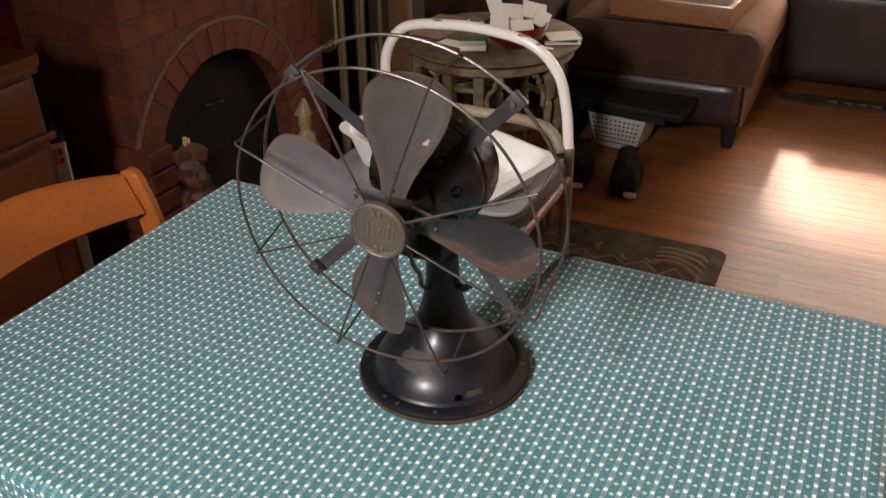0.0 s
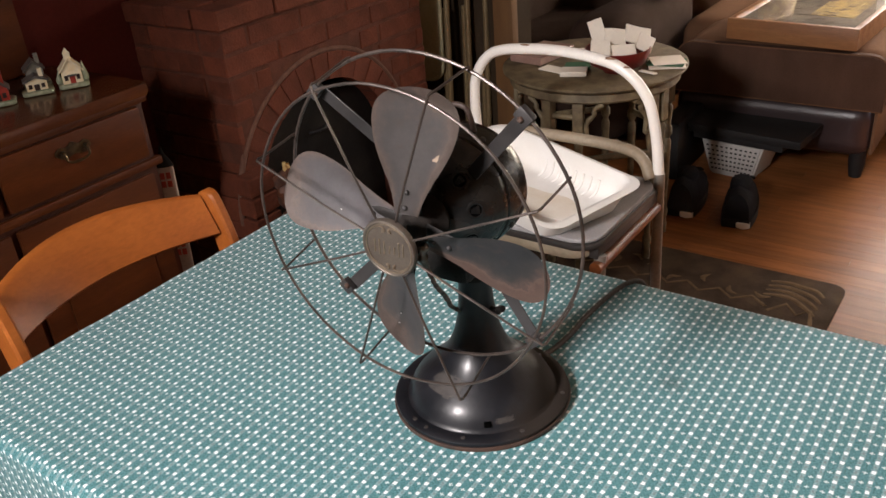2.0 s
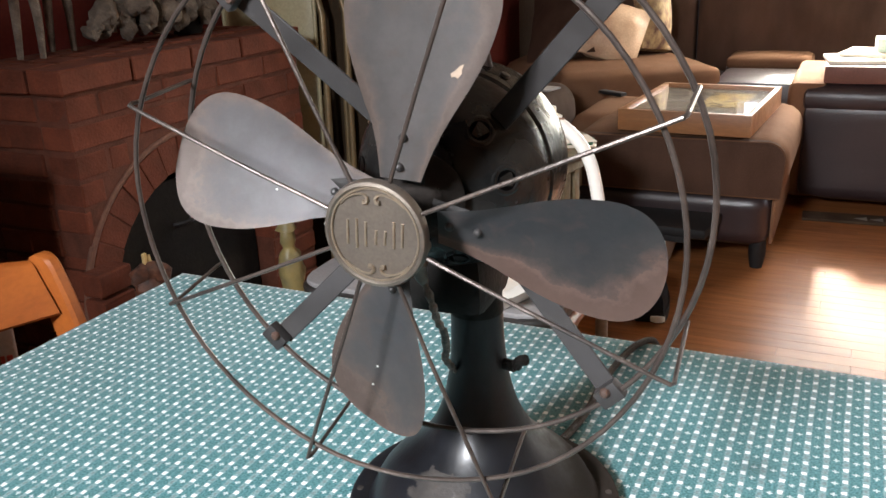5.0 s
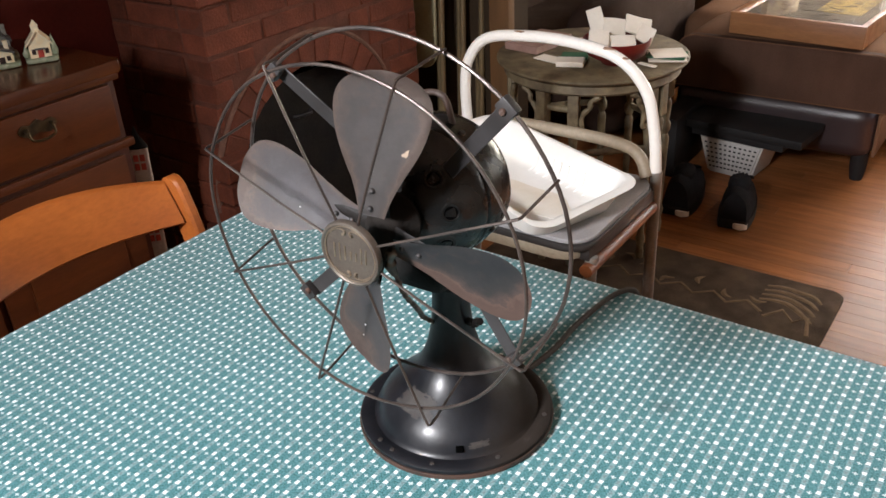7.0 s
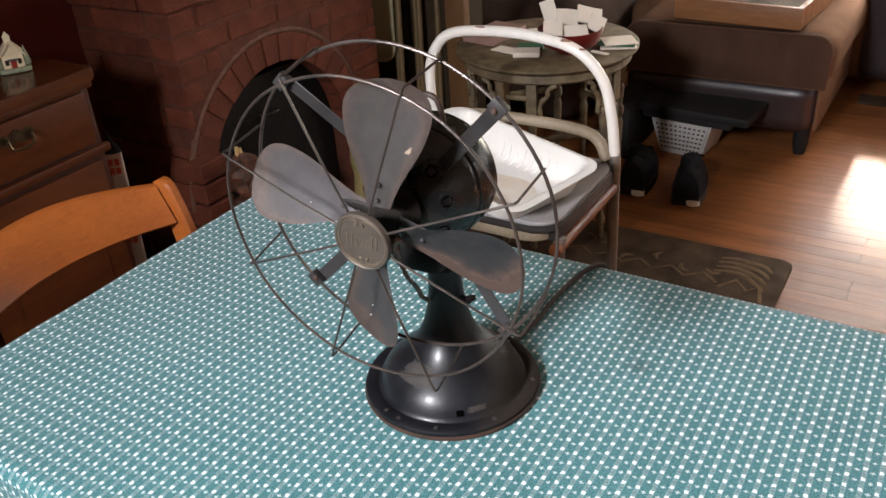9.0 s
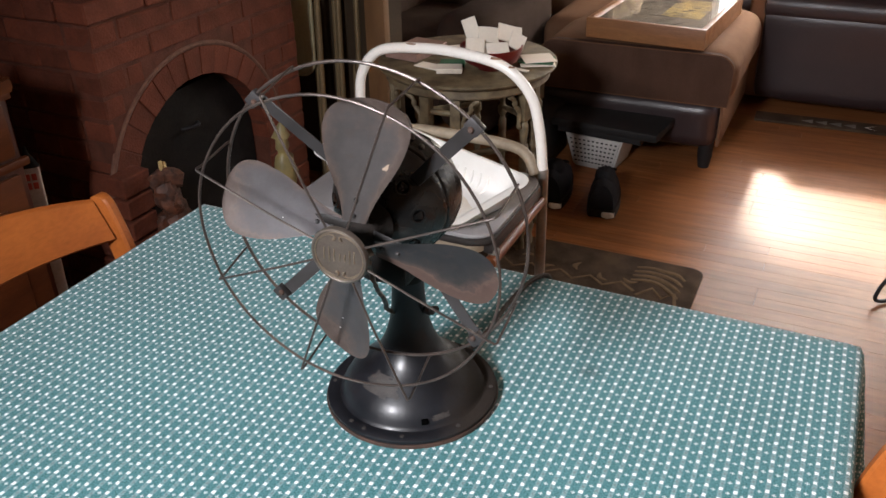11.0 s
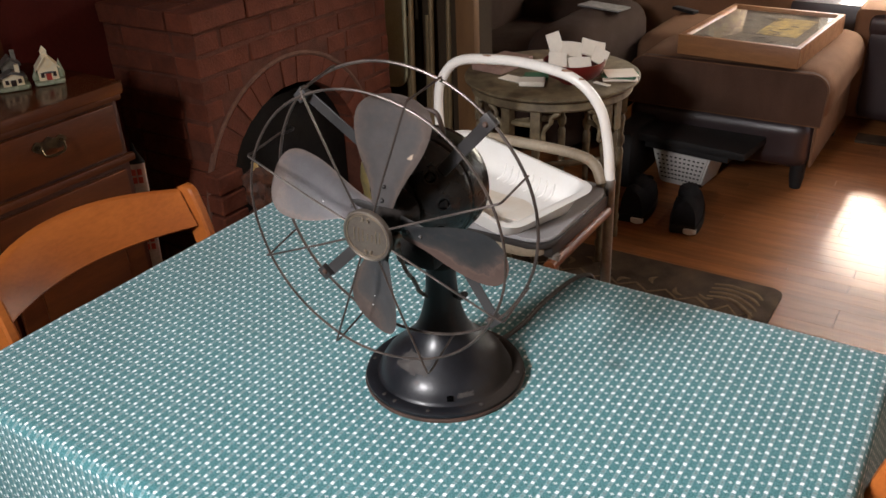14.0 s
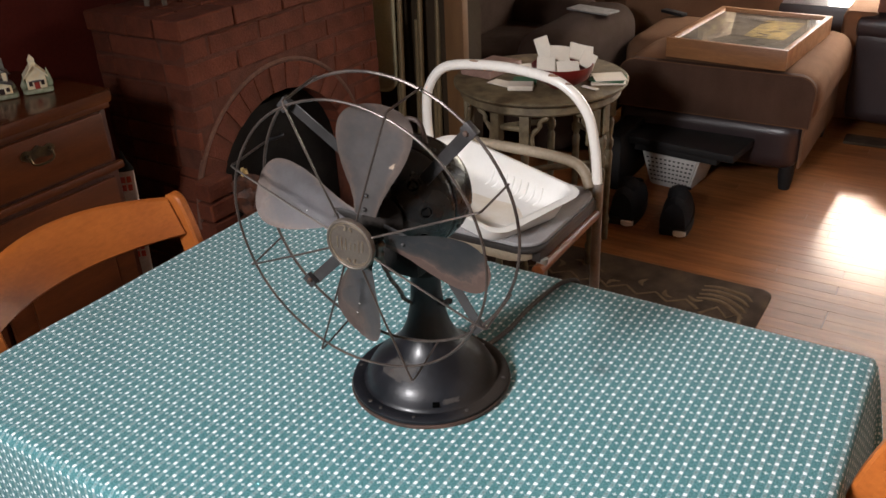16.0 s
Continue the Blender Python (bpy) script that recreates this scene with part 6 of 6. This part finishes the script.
for x0, x1 in ((-1.84, -0.90), (-0.89, 0.06), (0.07, 1.02), (1.03, 1.88)):
    part("back_cushion", cushion(x0, x1, 0.34, 0.46, 0.44, 0.86, 0.045, 0.0), TWEED, sofa, "dark brown back cushion")
part("back", box(-1.85, 1.9, 0.43, 0.53, 0.06, 0.875, 0.03), LEATHER, sofa)


def pillow(m, label, mat):
    bm = box(-0.21, 0.21, -0.21, 0.21, -0.05, 0.05)
    bmesh.ops.subdivide_edges(bm, edges=bm.edges[:], cuts=10, use_grid_fill=True)
    for v in bm.verts:
        fx, fy = v.co.x / 0.21, v.co.y / 0.21
        v.co.z *= max(0.08, (1 - fx * fx) * (1 - fy * fy)) ** 0.5 * 1.5
        v.co.z += 0.01 * noise.noise(v.co * 14)
    ob = tagged(part("throw_pillow", bm, mat), label, "pillow")
    ob.matrix_world = m
    return ob


SATIN = material("tan_satin", (0.46, 0.29, 0.18), 0.5, second=(0.60, 0.42, 0.27), scale=9, mix=0.5, bump=0.2, fine=90)
GOLD_WEAVE = material("gold_patterned_weave", (0.42, 0.30, 0.14), 0.7, second=(0.12, 0.06, 0.04), scale=16, mix=0.5)
pillow(pose(-0.34, 3.62, 0.70, 64, 18, 12) @ Matrix.Diagonal((0.78, 0.72, 1.15, 1)), "soft tan satin throw pillow leaning on the sofa's back", SATIN)
pillow(pose(-0.60, 3.68, 0.745, 58, -12, -14), "brown throw pillow leaning on the sofa's back", TWEED)
pillow(pose(-0.17, 3.80, 0.765, 72, 8, 48) @ Matrix.Diagonal((0.45, 0.85, 1.3, 1)), "gold and dark brown patterned throw pillow", GOLD_WEAVE)

# dark upholstered armchair behind the side table
arm = thing("armchair", "dark brown tweed armchair in the dim corner", "armchair", pose(-0.60, 2.35, 0))
part("seat", cushion(-0.40, 0.32, -0.30, 0.42, 0.14, 0.46, 0.06, 0.01), DARK_TWEED, arm)
part("arm", cushion(0.06, 0.35, -0.34, 0.45, 0.08, 0.595, 0.11, 0.0), DARK_TWEED, arm, "rounded tweed arm")
part("arm", cushion(-0.36, 0.10, 0.36, 0.60, 0.08, 0.585, 0.09, 0.0), DARK_TWEED, arm)
part("back", cushion(-0.49, -0.29, -0.30, 0.62, 0.10, 0.84, 0.08, 0.0), DARK_TWEED, arm)
tagged(part("newspaper", moved(slab(rounded(-0.11, 0.11, -0.05, 0.05, 0.006), 0, 0.006), pose(-0.375, 2.50, 0.597, 0, 0, -14)), material("grey_newsprint", (0.26, 0.25, 0.24), 0.8, second=(0.17, 0.165, 0.16), scale=40)), "folded grey newspaper on the armchair's arm", "newspaper")

ott = thing("leather_ottoman", "large dark brown leather ottoman with a suede top", "ottoman", pose(1.45, 3.42, 0))
part("body", cushion(-0.82, 0.85, -0.37, 0.33, 0.05, 0.50, 0.06, 0.0), LEATHER, ott)
part("top", cushion(-0.825, 0.85, -0.372, 0.33, 0.42, 0.548, 0.055, 0.006), LEATHER, ott, "padded leather top")
# suede end, run down and outwards to block sun through the gap
part("side_panel", cushion(-0.882, -0.72, -0.34, 0.33, 0.05, 0.562, 0.04, 0.0), SUEDE, ott, "light brown suede end")
tagged(part("wooden_tray", moved(box(-0.41, 0.41, -0.20, 0.20, 0, 0.072, 0.006), pose(1.115, 3.285, 0.552)), BROWN_BOOK), "red brown box lying on the leather ottoman", "box")
for k, (x, y, w, d, h, tw) in enumerate(((0.83, 3.25, 0.13, 0.12, 0.016, 8), (0.90, 3.33, 0.13, 0.11, 0.016, -14), (1.28, 3.28, 0.15, 0.12, 0.020, 4))):
    tagged(part("paper_stack", moved(box(-w, w, -d, d, 0, h, 0.002, 1), pose(x, y, 0.625 + 0.0165 * (k % 2), 0, 0, tw)), PAPER), "pile of white papers in the sun on the brown box", "papers")
tagged(part("tissue_box", moved(box(-0.11, 0.11, -0.055, 0.055, 0, 0.055, 0.004), pose(1.00, 3.34, 0.660, 0, 0, 6)), material("pale_green_card", (0.36, 0.52, 0.42), 0.7, second=(0.6, 0.66, 0.6), scale=20)), "pale green and white carton on the papers", "carton")
mat_ = thing("floor_mat", "dark floor mat with white arrow and diamond marks before the ottoman", "mat", pose(1.30, 2.99, 0.001, 0, 0, 2))
part("field", box(-0.62, 0.62, -0.055, 0.055, 0, 0.012, 0.003), RUG_DARK, mat_)
for k in range(4):
    x = -0.42 + 0.06 * k
    part("arrow", slab([(x, -0.012), (x + 0.05, 0.012), (x + 0.05, -0.036)], 0.0122, 0.0134), GREY_TUBE, mat_)
for k in range(4):
    x = -0.10 + 0.12 * k
    part("diamond", tube([(x - 0.05, -0.01, 0.0128), (x, 0.025, 0.0128), (x + 0.05, -0.01, 0.0128), (x, -0.045, 0.0128)], 0.004, 6, True, flat=0.3), PAPER, mat_)

# grey folding seat with a wire leg at the edge of the sunlit floor
camp = thing("camp_stool", "grey canvas camp stool on a thin black wire frame", "stool", pose(1.51, 1.486, 0, 0, 0, 40))
part("canvas", moved(slab(rounded(-0.20, 0.20, -0.17, 0.17, 0.03), -0.006, 0.006, 0.004), pose(0.0, 0, 0.30, 0, -48, 20)), material("grey_canvas", (0.10, 0.095, 0.095), 0.9, second=(0.075, 0.07, 0.07), scale=20, bump=0.5, fine=300), camp)
for s in (-1, 1):
    part("wire_leg", tube(smooth_line([(0.12, s * 0.15, 0.42), (-0.10, s * 0.15, 0.20), (-0.20, s * 0.15, 0.10), (-0.235, s * 0.15, 0.05), (-0.225, s * 0.15, 0.012), (-0.10, s * 0.15, 0.010), (0.2, s * 0.15, 0.010)], 5), 0.006, 8), BLACK_PLASTIC, camp)

# ---- bricks ----
brick_meshes = {}


def brick_mesh(sx, sy, sz):
    key = (round(sx, 2), round(sy, 2), round(sz, 3), random.randrange(3))
    if key not in brick_meshes:
        bm = brick_block(key[0], key[1], key[2], len(brick_meshes))
        me = bpy.data.meshes.new("brick")
        bm.to_mesh(me)
        bm.free()
        me.materials.append(BRICK)
        brick_meshes[key] = me
    return brick_meshes[key]


def lay(x0, x1, y0, y1, z0, z1):
    ob = new("brick", brick_mesh(x1 - x0, y1 - y0, z1 - z0))
    ob.matrix_world = pose((x0 + x1) / 2, (y0 + y1) / 2, (z0 + z1) / 2, random.uniform(-0.4, 0.4), random.uniform(-0.4, 0.4), random.uniform(-0.4, 0.4))
    ob.parent = fireplace


J = 0.009
for c in range(15):
    z0, z1 = c * COURSE + J / 2, (c + 1) * COURSE - J / 2
    proud = 0.012 if c == 14 else 0.0
    # front: runs on either side of the arch
    low = max(z0, AZ) if z1 > AZ else z0
    if z0 < AZ:
        runs = [(FY0, AY - R_OUT), (AY + R_OUT, FY1)]
    elif z0 - AZ < R_OUT:
        half = math.sqrt(max(0.0, R_OUT ** 2 - (max(z0, AZ) - AZ) ** 2))
        runs = [(FY0, AY - half), (AY + half, FY1)]
    else:
        runs = [(FY0, FY1)]
    for a, b in runs:
        if b - a < 0.02:
            continue
        y = a
        first = 0.10 if c % 2 else 0.205
        while y < b - 0.012:
            n = min(y + (first if y == a else 0.205), b)
            if b - n < 0.045:
                n = b
            lay(FX - 0.09, FX + proud + random.uniform(-0.002, 0.002), y + J / 2 - (proud if y == a else 0), n - J / 2 + (proud if n == b and b == FY1 else 0), z0, z1)
            y = n
    # the side that faces the room's window
    x = FX - 0.09 - J if c % 2 else FX - 0.09 - J
    while x > WEST + 0.02:
        n = max(x - (0.205 if (c % 2) else 0.10), WEST)
        lay(n + J / 2, x, FY0 - proud + random.uniform(-0.002, 0.002), FY0 + 0.09, z0, z1)
        x = n
# low pier beside the opening
for c in range(8):
    lay(FX + 0.002, FX + 0.065, 0.418, 0.522, c * COURSE + J / 2, (c + 1) * COURSE - J / 2)
# mantel top
for k in range(4):
    for j in range(9):
        y0 = FY0 + 0.095 + j * 0.092
        x1 = FX - 0.095 - k * 0.1
        if x1 - 0.09 > WEST and y0 < FY1 - 0.05:
            lay(max(WEST, x1 - 0.092), x1, y0, min(y0 + 0.084, FY1), FTOP - COURSE + 0.004, FTOP - 0.002)
# voussoirs
wedge = bmesh.new()
N_ARCH = 17
da = math.pi / N_ARCH
for xx in (FX - 0.10, FX + 0.001):
    for r in (R_IN, R_OUT - 0.012):
        for s in (-1, 1):
            a = s * (da / 2 - 0.0014 / ((R_IN + R_OUT) / 2))
            wedge.verts.new((xx, r * math.sin(a), r * math.cos(a)))
wv = list(wedge.verts)
for f in ((0, 1, 3, 2), (4, 6, 7, 5), (0, 2, 6, 4), (1, 5, 7, 3), (2, 3, 7, 6), (0, 4, 5, 1)):
    wedge.faces.new([wv[i] for i in f])
bmesh.ops.bevel(wedge, geom=wedge.edges[:], offset=0.0015, segments=1, affect="EDGES")
bmesh.ops.recalc_face_normals(wedge, faces=wedge.faces)
wme = bpy.data.meshes.new("arch_brick")
wedge.to_mesh(wme)
wedge.free()
wme.materials.append(BRICK)
for k in range(N_ARCH):
    a = -math.pi / 2 + da * (k + 0.5)
    ob = new("arch_brick", wme)
    ob.matrix_world = Matrix.Translation((random.uniform(-0.003, 0.003), AY, AZ)) @ Matrix.Rotation(-a, 4, "X")
    ob.parent = fireplace
arc = [(FX - 0.0055, AY + (R_OUT - 0.005) * math.cos(math.pi * k / 40), AZ + (R_OUT - 0.005) * math.sin(math.pi * k / 40)) for k in range(41)]
part("arch_joint", tube(arc, 0.0085, 8), material("pale_pointing", (0.150, 0.070, 0.044), 0.95, second=(0.100, 0.044, 0.029), scale=40, bump=0.5), fireplace, "paler mortar line round the arch")
# jamb bricks under the arch
for c in range(6):
    z0, z1 = c * AZ / 6 + J / 2, (c + 1) * AZ / 6 - J / 2
    lay(FX - 0.10, FX, AY - R_OUT + 0.012, AY - R_IN, z0, z1)
    lay(FX - 0.10, FX, AY + R_IN, AY + R_OUT - 0.012, z0, z1)

# ---- floorboards: single boards where the floor is seen, the rest joined ----
BW = 0.057
board_meshes = {}


def board_mesh(length):
    key = round(length, 1)
    if key not in board_meshes:
        bm = box(-key / 2 + 0.0004, key / 2 - 0.0004, -BW / 2 + 0.0002, BW / 2 - 0.0002, -0.006, 0.0, 0.0004, 1)
        me = bpy.data.meshes.new("floorboard")
        bm.to_mesh(me)
        bm.free()
        me.materials.append(OAK_FLOOR)
        board_meshes[key] = me
    return board_meshes[key], key


rest = bmesh.new()
rb = random.Random(21)
rows = int((NORTH - SOUTH) / BW) + 1
for j in range(rows):
    y = SOUTH + (j + 0.5) * BW
    if y + BW / 2 > NORTH:
        continue
    x = WEST
    while x < EAST - 0.05:
        L = rb.choice((0.6, 0.8, 0.9, 1.1, 1.2, 1.4)) if x > WEST else rb.choice((0.3, 0.5, 0.7, 0.9, 1.1, 1.3))
        L = min(L, round(EAST - x, 1))
        x0, x1 = x, x + L
        mid = (x0 + x1) / 2
        if 0.75 < y < 3.2 and x1 > -0.3 and x0 < 1.9:
            me, k = board_mesh(L)
            ob = new("floorboard", me)
            ob.location = (mid, y, 0.0)
            ob.parent = floor
        else:
            v = [rest.verts.new((max(px, WEST) if px < WEST else min(px, EAST), py, 0.0)) for px, py in ((x0 + 0.0004, y - BW / 2 + 0.0004), (x1 - 0.0004, y - BW / 2 + 0.0004), (x1 - 0.0004, y + BW / 2 - 0.0004), (x0 + 0.0004, y + BW / 2 - 0.0004))]
            rest.faces.new(v)
        x = x1
ob = part("far_floorboards", rest, OAK_FLOOR, floor, smooth=False)
ob["kind"] = "stuff"
